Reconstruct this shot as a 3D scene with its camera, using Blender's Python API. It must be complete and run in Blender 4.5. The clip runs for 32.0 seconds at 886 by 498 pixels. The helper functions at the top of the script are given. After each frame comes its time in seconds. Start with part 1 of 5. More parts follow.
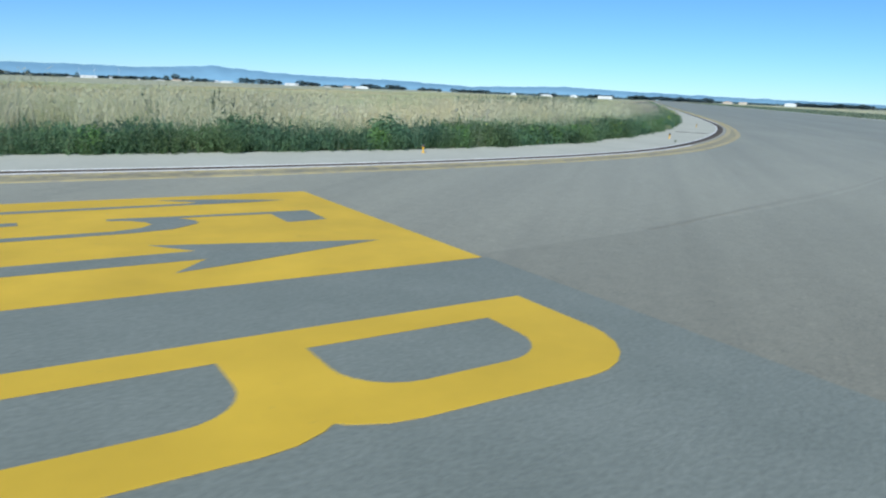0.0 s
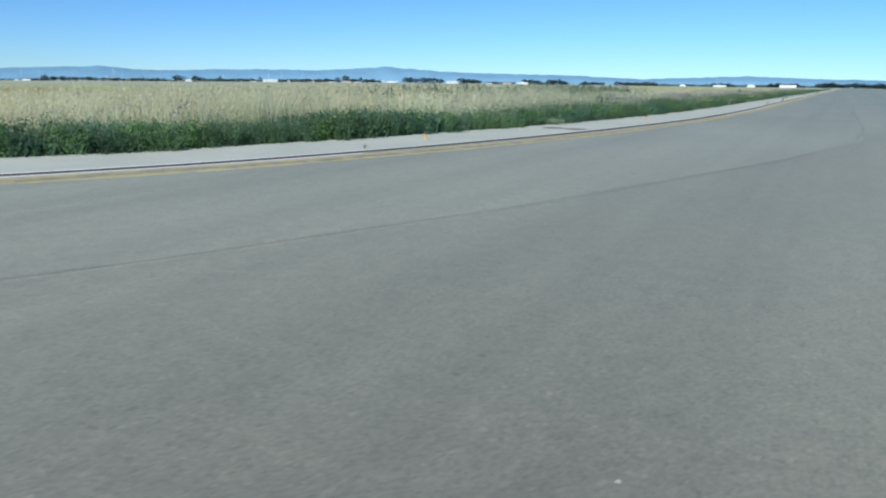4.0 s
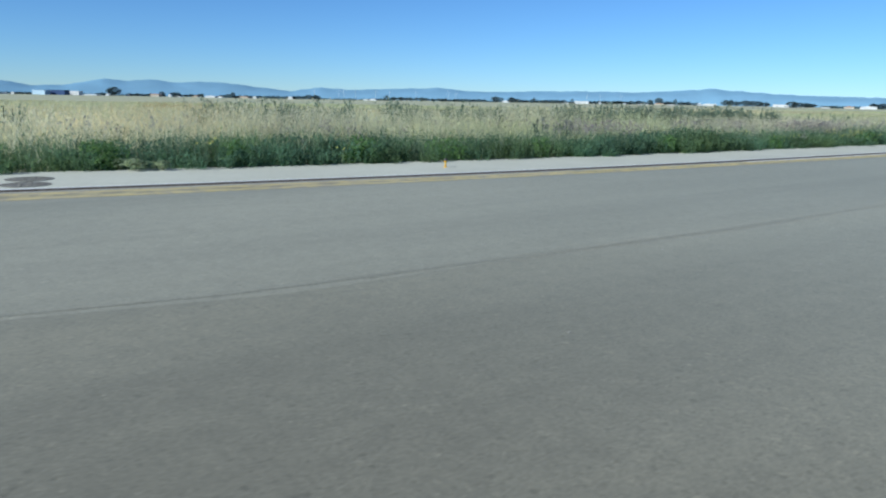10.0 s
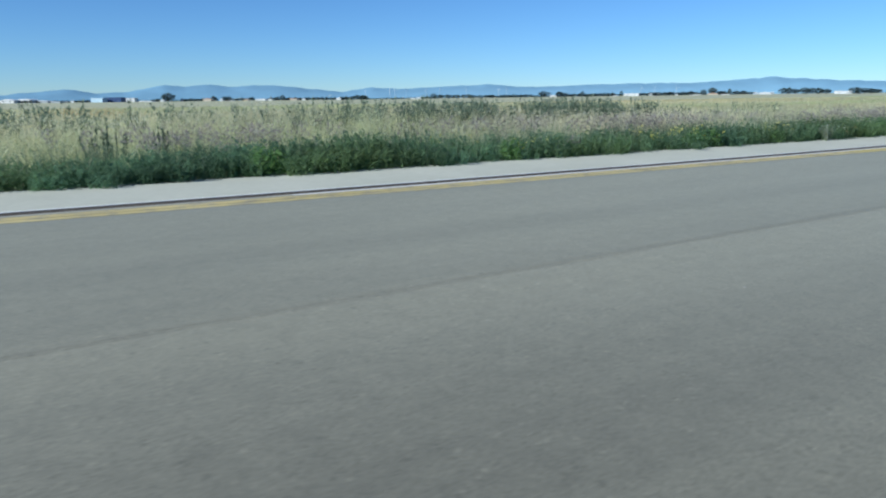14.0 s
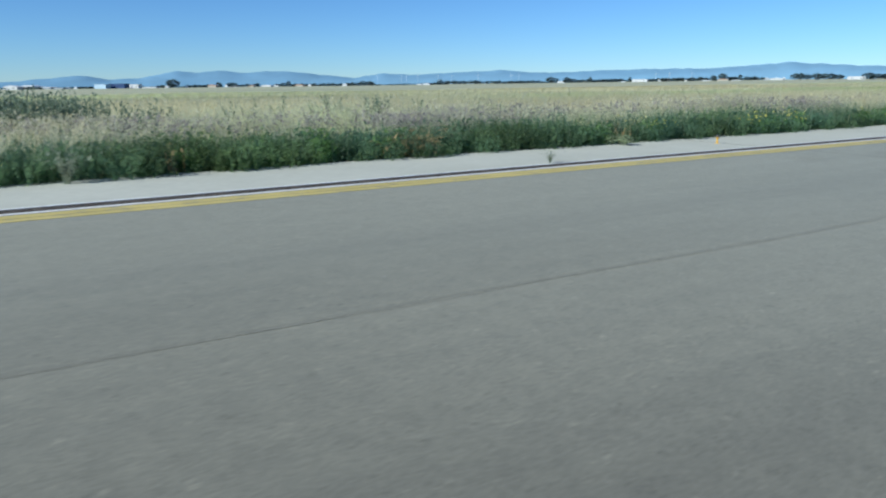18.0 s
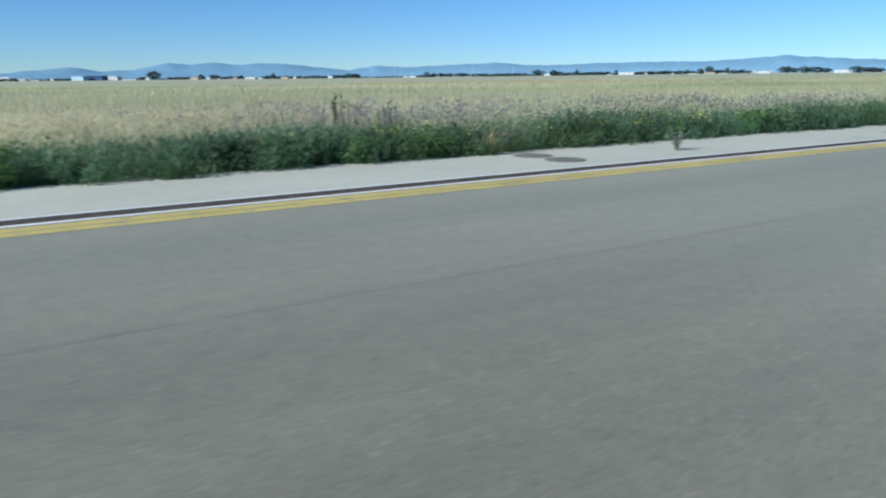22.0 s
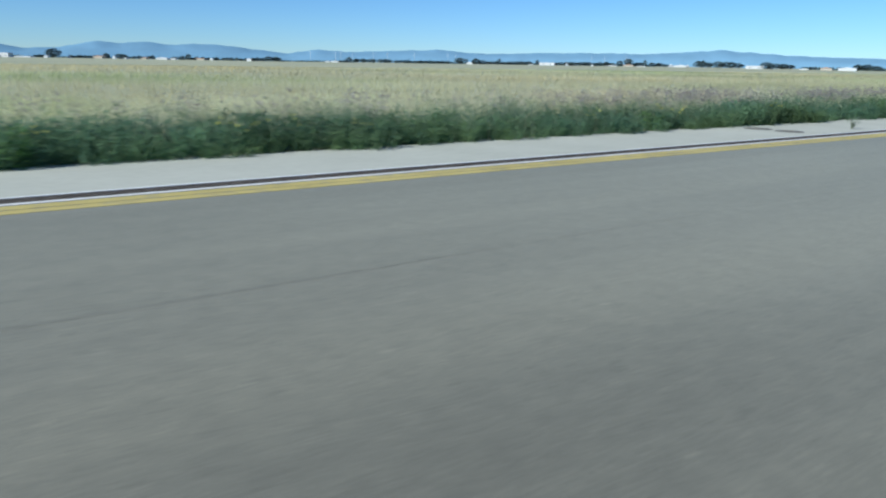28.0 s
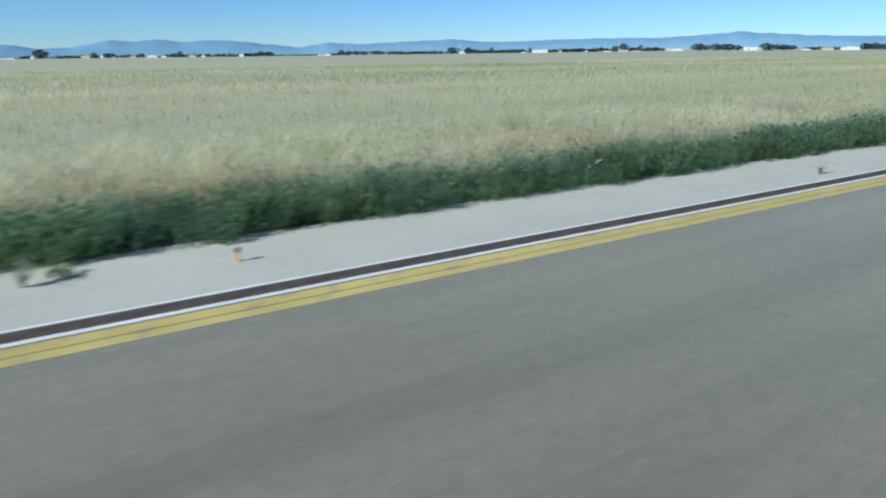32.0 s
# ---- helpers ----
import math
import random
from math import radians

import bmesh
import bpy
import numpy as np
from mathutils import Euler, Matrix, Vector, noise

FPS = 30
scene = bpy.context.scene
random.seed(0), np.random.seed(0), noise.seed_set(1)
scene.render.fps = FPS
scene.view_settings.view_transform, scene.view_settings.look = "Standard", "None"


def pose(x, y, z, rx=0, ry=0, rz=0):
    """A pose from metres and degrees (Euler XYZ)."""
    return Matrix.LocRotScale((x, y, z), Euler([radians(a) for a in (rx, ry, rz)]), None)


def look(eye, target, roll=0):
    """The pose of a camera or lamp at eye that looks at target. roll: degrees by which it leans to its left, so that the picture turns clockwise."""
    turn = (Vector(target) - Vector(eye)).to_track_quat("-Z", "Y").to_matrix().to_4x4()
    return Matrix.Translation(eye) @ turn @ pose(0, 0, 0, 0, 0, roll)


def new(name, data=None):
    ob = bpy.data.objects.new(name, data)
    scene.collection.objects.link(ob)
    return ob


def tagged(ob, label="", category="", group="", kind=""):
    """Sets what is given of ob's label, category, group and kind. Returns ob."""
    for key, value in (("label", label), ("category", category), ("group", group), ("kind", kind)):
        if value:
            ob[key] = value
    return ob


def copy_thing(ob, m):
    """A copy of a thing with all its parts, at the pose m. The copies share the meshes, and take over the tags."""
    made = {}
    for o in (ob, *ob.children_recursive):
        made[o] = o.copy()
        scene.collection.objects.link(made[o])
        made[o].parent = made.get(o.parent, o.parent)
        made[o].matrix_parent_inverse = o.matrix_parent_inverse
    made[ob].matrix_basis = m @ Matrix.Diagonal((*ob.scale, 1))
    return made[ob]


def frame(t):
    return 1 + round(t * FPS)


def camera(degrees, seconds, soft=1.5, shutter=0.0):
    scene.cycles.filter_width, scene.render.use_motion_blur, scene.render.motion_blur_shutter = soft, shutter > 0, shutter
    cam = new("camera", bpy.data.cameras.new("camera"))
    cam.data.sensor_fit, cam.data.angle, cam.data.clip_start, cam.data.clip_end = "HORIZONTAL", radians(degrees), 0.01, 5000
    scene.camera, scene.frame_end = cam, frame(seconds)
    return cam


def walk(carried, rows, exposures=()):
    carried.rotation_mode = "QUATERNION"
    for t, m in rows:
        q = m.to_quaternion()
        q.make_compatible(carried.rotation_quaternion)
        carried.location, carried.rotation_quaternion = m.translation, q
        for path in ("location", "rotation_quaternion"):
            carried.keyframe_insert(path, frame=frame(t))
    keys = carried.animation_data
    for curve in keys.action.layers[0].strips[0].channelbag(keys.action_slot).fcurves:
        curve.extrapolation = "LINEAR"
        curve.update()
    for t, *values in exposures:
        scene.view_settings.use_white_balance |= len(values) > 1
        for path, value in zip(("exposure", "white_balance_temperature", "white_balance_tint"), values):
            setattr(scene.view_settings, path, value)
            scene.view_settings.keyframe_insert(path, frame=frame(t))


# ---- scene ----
# A straight taxiway edge along +X with grass on its +Y side; the first 40 m curve away.
LENS = 64.46
ROUTE = [  # seconds, x, y, z, pitch, roll, yaw
    (0.0, 56.67, 5.00, 1.319, -12.67, -2.35, -74.12),
    (0.5, 58.48, 3.74, 1.319, -12.48, -1.90, -73.52),
    (1.0, 60.23, 2.49, 1.315, -12.49, -2.44, -71.93),
    (1.5, 61.87, 1.29, 1.298, -12.47, -0.23, -70.17),
    (2.0, 63.43, 0.13, 1.280, -12.35, -0.56, -69.51),
    (2.5, 64.95, -0.99, 1.266, -12.40, -0.66, -68.83),
    (3.0, 66.44, -2.06, 1.258, -11.84, -1.83, -65.66),
    (3.5, 67.95, -3.08, 1.256, -12.58, -0.99, -63.15),
    (5.5, 74.27, -6.04, 1.312, -12.70, -1.32, -52.39),
    (6.0, 75.92, -6.61, 1.313, -11.89, -0.26, -49.99),
    (6.5, 77.51, -7.09, 1.308, -13.02, -1.14, -48.42),
    (7.0, 79.10, -7.52, 1.306, -12.18, -0.14, -45.32),
    (7.5, 80.63, -7.85, 1.314, -11.03, -0.51, -42.72),
    (8.0, 82.17, -8.14, 1.320, -11.70, -0.08, -41.00),
    (8.5, 83.65, -8.38, 1.310, -11.54, -0.71, -39.50),
    (9.0, 85.16, -8.60, 1.315, -12.23, -0.57, -37.76),
    (9.5, 86.63, -8.76, 1.316, -11.97, -0.48, -36.91),
    (10.0, 88.14, -8.89, 1.321, -12.04, -1.19, -35.67),
    (10.5, 89.63, -8.94, 1.329, -12.08, -1.03, -34.79),
    (11.0, 91.13, -8.97, 1.339, -11.90, -0.81, -33.98),
    (11.5, 92.54, -8.97, 1.347, -11.61, -0.09, -33.30),
    (12.0, 94.04, -8.96, 1.368, -11.99, 0.16, -32.55),
    (12.5, 95.50, -8.94, 1.383, -12.19, -0.47, -31.91),
    (13.0, 97.13, -8.93, 1.372, -12.34, 0.05, -31.74),
    (13.5, 98.74, -8.90, 1.358, -12.30, 0.48, -31.58),
    (15.5, 107.79, -8.61, 1.319, -12.58, 0.03, -31.08),
    (16.0, 110.11, -8.55, 1.324, -12.95, -0.25, -31.03),
    (16.5, 112.47, -8.49, 1.326, -12.75, -0.00, -30.83),
    (17.0, 114.90, -8.44, 1.326, -13.06, -0.22, -30.55),
    (17.5, 117.47, -8.38, 1.322, -13.25, -0.39, -30.33),
    (18.0, 120.22, -8.27, 1.339, -13.38, 0.49, -30.36),
    (18.5, 123.21, -8.15, 1.347, -12.90, 1.07, -30.11),
    (19.0, 126.37, -7.97, 1.371, -12.12, 1.15, -29.67),
    (19.5, 129.63, -7.80, 1.384, -12.36, 1.46, -29.41),
    (20.0, 133.00, -7.63, 1.385, -12.28, 0.80, -29.11),
    (20.5, 136.52, -7.47, 1.376, -12.94, 1.34, -29.15),
    (21.0, 140.16, -7.29, 1.375, -13.52, -0.18, -28.81),
    (21.5, 143.88, -7.14, 1.355, -13.60, 0.29, -29.18),
    (22.0, 147.70, -6.99, 1.339, -13.96, 0.38, -30.53),
    (22.5, 151.64, -6.86, 1.326, -13.63, 0.29, -30.95),
    (23.0, 155.74, -6.75, 1.324, -13.04, 1.44, -31.08),
    (23.5, 160.00, -6.70, 1.321, -13.25, 0.39, -31.10),
    (24.0, 164.45, -6.68, 1.329, -13.62, 0.44, -31.33),
    (24.5, 169.12, -6.68, 1.347, -12.90, 1.22, -31.69),
    (25.0, 173.99, -6.71, 1.369, -12.88, -0.63, -31.68),
    (25.5, 179.06, -6.80, 1.387, -13.96, 0.15, -32.85),
    (26.0, 184.31, -6.92, 1.403, -13.13, 0.55, -33.66),
    (26.5, 189.73, -7.04, 1.417, -12.86, -0.30, -33.69),
    (28.5, 215.42, -7.69, 1.482, -15.92, -1.35, -34.40),
    (29.0, 222.59, -7.74, 1.523, -16.49, -1.48, -32.30),
    (29.5, 229.87, -7.67, 1.610, -16.05, 0.11, -32.43),
    (30.0, 237.26, -7.44, 1.770, -15.64, 1.07, -33.12),
    (30.5, 244.74, -7.20, 1.942, -15.25, 1.87, -33.17),
    (31.0, 252.30, -6.93, 2.129, -15.62, 1.50, -33.04),
    (31.5, 259.91, -6.74, 2.294, -15.38, -0.11, -32.67),
    (32.0, 267.55, -6.44, 2.485, -15.75, 0.46, -32.89),
]
EXPOSURE, KELVIN, TINT = 0.36, 5700, 2
SUN_EL, SUN_POWER = 30.0, 4.6
SKY_POWER, AIR, DUST, OZONE, SKY_TONE = 0.079, 0.8, 0.0, 4.5, (0.735, 0.905, 1.105)

cam = camera(LENS, 32.0, soft=2.1, shutter=0.2)
walk(cam, [(t, pose(x, y, z, 90 + p, r, w)) for t, x, y, z, p, r, w in ROUTE], exposures=[(0.0, EXPOSURE, KELVIN, TINT), (32.0, EXPOSURE, KELVIN, TINT)])

# ---- light ----
SUN_FROM = Vector((-math.cos(radians(SUN_EL)), -0.06, math.sin(radians(SUN_EL)))).normalized()
world = bpy.data.worlds.new("sky")
scene.world = world
world.use_nodes = True
wn = world.node_tree.nodes
sky = wn.new("ShaderNodeTexSky")
sky.sky_type, sky.sun_disc = "NISHITA", False
sky.sun_elevation = radians(SUN_EL)
sky.sun_rotation = math.atan2(SUN_FROM.x, SUN_FROM.y)
sky.air_density, sky.dust_density, sky.ozone_density, sky.altitude = AIR, DUST, OZONE, 50
tone = wn.new("ShaderNodeMix")
tone.data_type, tone.blend_type = "RGBA", "MULTIPLY"
tone.inputs[0].default_value = 1.0
tone.inputs[7].default_value = (*SKY_TONE, 1)
world.node_tree.links.new(sky.outputs[0], tone.inputs[6])
world.node_tree.links.new(tone.outputs[2], wn["Background"].inputs[0])
wn["Background"].inputs[1].default_value = SKY_POWER
sun = new("sun", bpy.data.lights.new("sun", "SUN"))
sun.data.energy, sun.data.angle, sun.data.color = SUN_POWER, radians(0.53), (1.0, 0.95, 0.88)
sun.matrix_world = look(SUN_FROM * 100, (0, 0, 0))


# ---- materials ----
def node_mat(name, rough=0.9, spec=0.3):
    m = bpy.data.materials.new(name)
    m.use_nodes = True
    b = m.node_tree.nodes["Principled BSDF"]
    b.inputs["Roughness"].default_value = rough
    b.inputs["Specular IOR Level"].default_value = spec
    return m, m.node_tree.nodes, m.node_tree.links, b


def ramp(nodes, stops, interp="LINEAR"):
    r = nodes.new("ShaderNodeValToRGB")
    r.color_ramp.interpolation = interp
    els = r.color_ramp.elements
    while len(els) < len(stops):
        els.new(0.5)
    for e, (p, c) in zip(els, stops):
        e.position, e.color = p, (*c, 1)
    return r


def noise_tex(nodes, links, scale, detail=4, rough=0.6, stretch=None, coord="Object"):
    n = nodes.new("ShaderNodeTexNoise")
    n.inputs["Scale"].default_value, n.inputs["Detail"].default_value, n.inputs["Roughness"].default_value = scale, detail, rough
    tc = nodes.new("ShaderNodeTexCoord")
    if stretch:
        mp = nodes.new("ShaderNodeMapping")
        mp.inputs["Scale"].default_value = stretch
        links.new(tc.outputs[coord], mp.inputs[0])
        links.new(mp.outputs[0], n.inputs["Vector"])
    else:
        links.new(tc.outputs[coord], n.inputs["Vector"])
    return n


def mix(nodes, links, a, b, fac, mode="MIX"):
    m = nodes.new("ShaderNodeMix")
    m.data_type, m.blend_type = "RGBA", mode
    for i, v in ((6, a), (7, b)):
        if isinstance(v, tuple):
            m.inputs[i].default_value = (*v, 1)
        else:
            links.new(v, m.inputs[i])
    if isinstance(fac, (int, float)):
        m.inputs[0].default_value = fac
    else:
        links.new(fac, m.inputs[0])
    return m.outputs[2]


def bump(nodes, links, bsdf, height, strength, dist=0.01):
    b = nodes.new("ShaderNodeBump")
    b.inputs["Strength"].default_value, b.inputs["Distance"].default_value = strength, dist
    links.new(height, b.inputs["Height"])
    links.new(b.outputs[0], bsdf.inputs["Normal"])


def grainy(name, dark, light, scale, fine, rough=0.9, spec=0.3, strength=0.3, streak=None, coord="Object", soft=1.0):
    """Two scales of variation between two colours, and a fine relief."""
    m, n, l, b = node_mat(name, rough, spec)
    big = noise_tex(n, l, scale, 5, 0.6, streak, coord)
    small = noise_tex(n, l, fine, 3, 0.7, None, coord)
    r = ramp(n, [(0.3, dark), (0.7, light)])
    l.new(big.outputs[0], r.inputs[0])
    g = ramp(n, [(0.3, (1 - 0.3 * soft,) * 3), (0.7, (1 + 0.25 * soft,) * 3)])
    l.new(small.outputs[0], g.inputs[0])
    l.new(mix(n, l, r.outputs[0], g.outputs[0], 1.0, "MULTIPLY"), b.inputs["Base Color"])
    bump(n, l, b, small.outputs[0], strength)
    return m


def asphalt_mat(name="asphalt", tone=1.0):
    m, n, l, b = node_mat(name, 0.8, 0.3)
    big = noise_tex(n, l, 0.30, 6, 0.62, (0.4, 1.0, 1.0))
    lanes = noise_tex(n, l, 0.55, 5, 0.6, (0.02, 1.0, 1.0))
    agg = n.new("ShaderNodeTexVoronoi")
    agg.inputs["Scale"].default_value = 64
    tc = n.new("ShaderNodeTexCoord")
    l.new(tc.outputs["Object"], agg.inputs["Vector"])
    fine = noise_tex(n, l, 38, 6, 0.85)
    r = ramp(n, [(0.28, (0.158, 0.149, 0.113)), (0.5, (0.184, 0.173, 0.131)), (0.75, (0.214, 0.200, 0.151))])
    l.new(big.outputs[0], r.inputs[0])
    s = ramp(n, [(0.36, (0.84, 0.84, 0.85)), (0.5, (1.0, 1.0, 1.0)), (0.64, (1.12, 1.11, 1.09))])
    l.new(lanes.outputs[0], s.inputs[0])
    c1 = mix(n, l, r.outputs[0], s.outputs[0], 1.0, "MULTIPLY")
    a = ramp(n, [(0.0, (0.62, 0.62, 0.62)), (0.3, (0.92, 0.92, 0.92)), (0.6, (1.02, 1.02, 1.02)), (0.9, (1.12, 1.12, 1.11)), (1.0, (1.7, 1.68, 1.62))])
    l.new(agg.outputs["Color"], a.inputs[0])
    f = ramp(n, [(0.36, (0.72, 0.72, 0.72)), (0.64, (1.24, 1.24, 1.24))])
    l.new(fine.outputs[0], f.inputs[0])
    c2 = mix(n, l, c1, a.outputs[0], 0.7, "MULTIPLY")
    c3 = mix(n, l, c2, f.outputs[0], 0.7, "MULTIPLY")
    # single pale and dark chippings, and a mottle a hand wide
    chip = n.new("ShaderNodeTexVoronoi")
    chip.inputs["Scale"].default_value = 34
    l.new(tc.outputs["Object"], chip.inputs["Vector"])
    k = ramp(n, [(0.0, (0.66, 0.66, 0.66)), (0.07, (0.70, 0.70, 0.70)), (0.10, (1.0, 1.0, 1.0)), (0.88, (1.0, 1.0, 1.0)), (0.93, (1.22, 1.21, 1.19)), (1.0, (1.6, 1.58, 1.53))])
    l.new(chip.outputs["Color"], k.inputs[0])
    c3 = mix(n, l, c3, k.outputs[0], 0.65, "MULTIPLY")
    mottle = noise_tex(n, l, 5.5, 4, 0.7)
    mo = ramp(n, [(0.32, (0.90, 0.90, 0.905)), (0.5, (1.0, 1.0, 1.0)), (0.68, (1.09, 1.085, 1.075))])
    l.new(mottle.outputs[0], mo.inputs[0])
    c3 = mix(n, l, c3, mo.outputs[0], 1.0, "MULTIPLY")
    # the lane along the bend was paved with a slightly paler mix, up to the joint, and is darker beside it
    def math_node(op, a, c):
        q = n.new("ShaderNodeMath")
        q.operation = op
        for i, v in enumerate((a, c)):
            if isinstance(v, float):
                q.inputs[i].default_value = v
            else:
                l.new(v, q.inputs[i])
        return q.outputs[0]
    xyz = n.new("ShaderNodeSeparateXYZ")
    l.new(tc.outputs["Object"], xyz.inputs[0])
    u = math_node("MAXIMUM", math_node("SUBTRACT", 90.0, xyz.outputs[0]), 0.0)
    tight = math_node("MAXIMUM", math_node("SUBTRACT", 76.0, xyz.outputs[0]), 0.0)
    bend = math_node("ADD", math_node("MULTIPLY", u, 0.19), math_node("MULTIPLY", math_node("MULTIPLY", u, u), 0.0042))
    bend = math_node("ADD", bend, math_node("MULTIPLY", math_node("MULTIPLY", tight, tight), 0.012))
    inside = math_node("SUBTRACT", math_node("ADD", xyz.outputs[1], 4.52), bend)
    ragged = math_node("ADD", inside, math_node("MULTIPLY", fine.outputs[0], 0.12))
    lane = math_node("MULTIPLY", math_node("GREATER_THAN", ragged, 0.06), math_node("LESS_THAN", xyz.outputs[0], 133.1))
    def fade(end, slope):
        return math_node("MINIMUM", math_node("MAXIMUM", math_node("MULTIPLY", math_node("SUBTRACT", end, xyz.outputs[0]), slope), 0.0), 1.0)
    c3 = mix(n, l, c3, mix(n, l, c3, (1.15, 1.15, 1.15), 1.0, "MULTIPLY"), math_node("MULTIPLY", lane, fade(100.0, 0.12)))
    c3 = mix(n, l, c3, mix(n, l, c3, (1.10, 1.10, 1.10), 1.0, "MULTIPLY"), fade(80.0, 0.12))
    stretch = math_node("MULTIPLY", fade(95.0, 0.2), math_node("SUBTRACT", 1.0, fade(83.0, 0.25)))
    stretch = math_node("MULTIPLY", stretch, math_node("SUBTRACT", 1.0, lane))
    c3 = mix(n, l, c3, mix(n, l, c3, (0.89, 0.875, 0.85), 1.0, "MULTIPLY"), stretch)
    beside_joint = ramp(n, [(0.0, (1.0, 1.0, 1.0)), (0.49, (1.0, 1.0, 1.0)), (0.51, (0.93, 0.93, 0.935)), (0.60, (0.955, 0.955, 0.96)), (0.74, (1.0, 1.0, 1.0))])
    l.new(math_node("ADD", math_node("MULTIPLY", math_node("ADD", inside, math_node("MULTIPLY", big.outputs[0], 0.5)), 0.2), 0.45), beside_joint.inputs[0])
    c3 = mix(n, l, c3, mix(n, l, c3, beside_joint.outputs[0], 1.0, "MULTIPLY"), math_node("MULTIPLY", math_node("LESS_THAN", xyz.outputs[0], 133.1), math_node("SUBTRACT", 1.0, fade(100.0, 0.12))))
    if tone != 1.0:
        c3 = mix(n, l, c3, (tone, tone, tone * 1.01), 1.0, "MULTIPLY")
    # brownish oil stains by the change of paving
    dist = n.new("ShaderNodeVectorMath")
    dist.operation = "DISTANCE"
    mp = n.new("ShaderNodeMapping")
    mp.inputs["Scale"].default_value = (1.0, 1.3, 1.0)
    l.new(tc.outputs["Object"], mp.inputs[0])
    l.new(mp.outputs[0], dist.inputs[0])
    dist.inputs[1].default_value = (133.6, -3.4, 0.0)
    blot = noise_tex(n, l, 0.75, 5, 0.6)
    add = n.new("ShaderNodeMath")
    add.operation = "MULTIPLY_ADD"
    l.new(blot.outputs[0], add.inputs[0])
    add.inputs[1].default_value = 14.0
    l.new(dist.outputs["Value"], add.inputs[2])
    st = ramp(n, [(0.40, (0.84, 0.82, 0.80)), (0.53, (1.0, 1.0, 1.0))])
    div = n.new("ShaderNodeMath")
    div.operation = "DIVIDE"
    l.new(add.outputs[0], div.inputs[0])
    div.inputs[1].default_value = 18.0
    l.new(div.outputs[0], st.inputs[0])
    l.new(mix(n, l, c3, st.outputs[0], 1.0, "MULTIPLY"), b.inputs["Base Color"])
    b.inputs["Sheen Weight"].default_value, b.inputs["Sheen Roughness"].default_value = 0.225, 0.42
    b.inputs["Sheen Tint"].default_value = (1.0, 0.97, 0.74, 1)
    bump(n, l, b, fine.outputs[0], 0.06, 0.006)
    return m


def paint_mat(name, col, under, wear, spec=0.35):
    """Road paint, worn through to what lies beneath in patches."""
    m, n, l, b = node_mat(name, 0.7, spec)
    w = noise_tex(n, l, 3.5, 8, 0.72)
    r = ramp(n, [(wear - 0.06, under), (wear + 0.06, col)])
    l.new(w.outputs[0], r.inputs[0])
    d = noise_tex(n, l, 0.9, 4, 0.6)
    s = ramp(n, [(0.3, (0.82, 0.82, 0.8)), (0.7, (1.06, 1.06, 1.06))])
    l.new(d.outputs[0], s.inputs[0])
    l.new(mix(n, l, r.outputs[0], s.outputs[0], 1.0, "MULTIPLY"), b.inputs["Base Color"])
    bump(n, l, b, w.outputs[0], 0.15)
    return m


def leafy(name, stops, rough=0.75, spec=0.25, glow_through=0.25, patch=0.08, patch_mix=0.5, tint=None, warm=None, streak=None):
    """Plant matter: a colour of its own for each blade, and broad patches over the field."""
    m, n, l, b = node_mat(name, rough, spec)
    geo = n.new("ShaderNodeNewGeometry")
    r = ramp(n, stops)
    l.new(geo.outputs["Random Per Island"], r.inputs[0])
    p = noise_tex(n, l, patch, 4, 0.6, streak)
    s = ramp(n, [(0.32, (1 - patch_mix * 0.5,) * 3), (0.68, (1 + patch_mix * 0.35,) * 3)])
    l.new(p.outputs[0], s.inputs[0])
    col = mix(n, l, r.outputs[0], s.outputs[0], 1.0, "MULTIPLY")
    if tint:
        q = noise_tex(n, l, patch * 0.6, 3, 0.55, streak or (0.6, 1.3, 1.0))
        w = ramp(n, [(0.40, (1, 1, 1)), (0.62, tint)] if not warm else [(0.34, warm), (0.47, (1, 1, 1)), (0.63, tint)])
        l.new(q.outputs[0], w.inputs[0])
        col = mix(n, l, col, w.outputs[0], 1.0, "MULTIPLY")
    l.new(col, b.inputs["Base Color"])
    if glow_through:
        t = n.new("ShaderNodeBsdfTranslucent")
        l.new(col, t.inputs[0])
        ms = n.new("ShaderNodeMixShader")
        ms.inputs[0].default_value = glow_through
        l.new(b.outputs[0], ms.inputs[1])
        l.new(t.outputs[0], ms.inputs[2])
        l.new(ms.outputs[0], n["Material Output"].inputs[0])
    return m


def plain(name, col, rough=0.6, spec=0.4, metal=0.0, var=0.12, scale=2.0):
    m, n, l, b = node_mat(name, rough, spec)
    b.inputs["Metallic"].default_value = metal
    t = noise_tex(n, l, scale, 4, 0.6)
    lo, hi = tuple(c * (1 - var) for c in col), tuple(min(1, c * (1 + var)) for c in col)
    r = ramp(n, [(0.3, lo), (0.7, hi)])
    l.new(t.outputs[0], r.inputs[0])
    l.new(r.outputs[0], b.inputs["Base Color"])
    return m


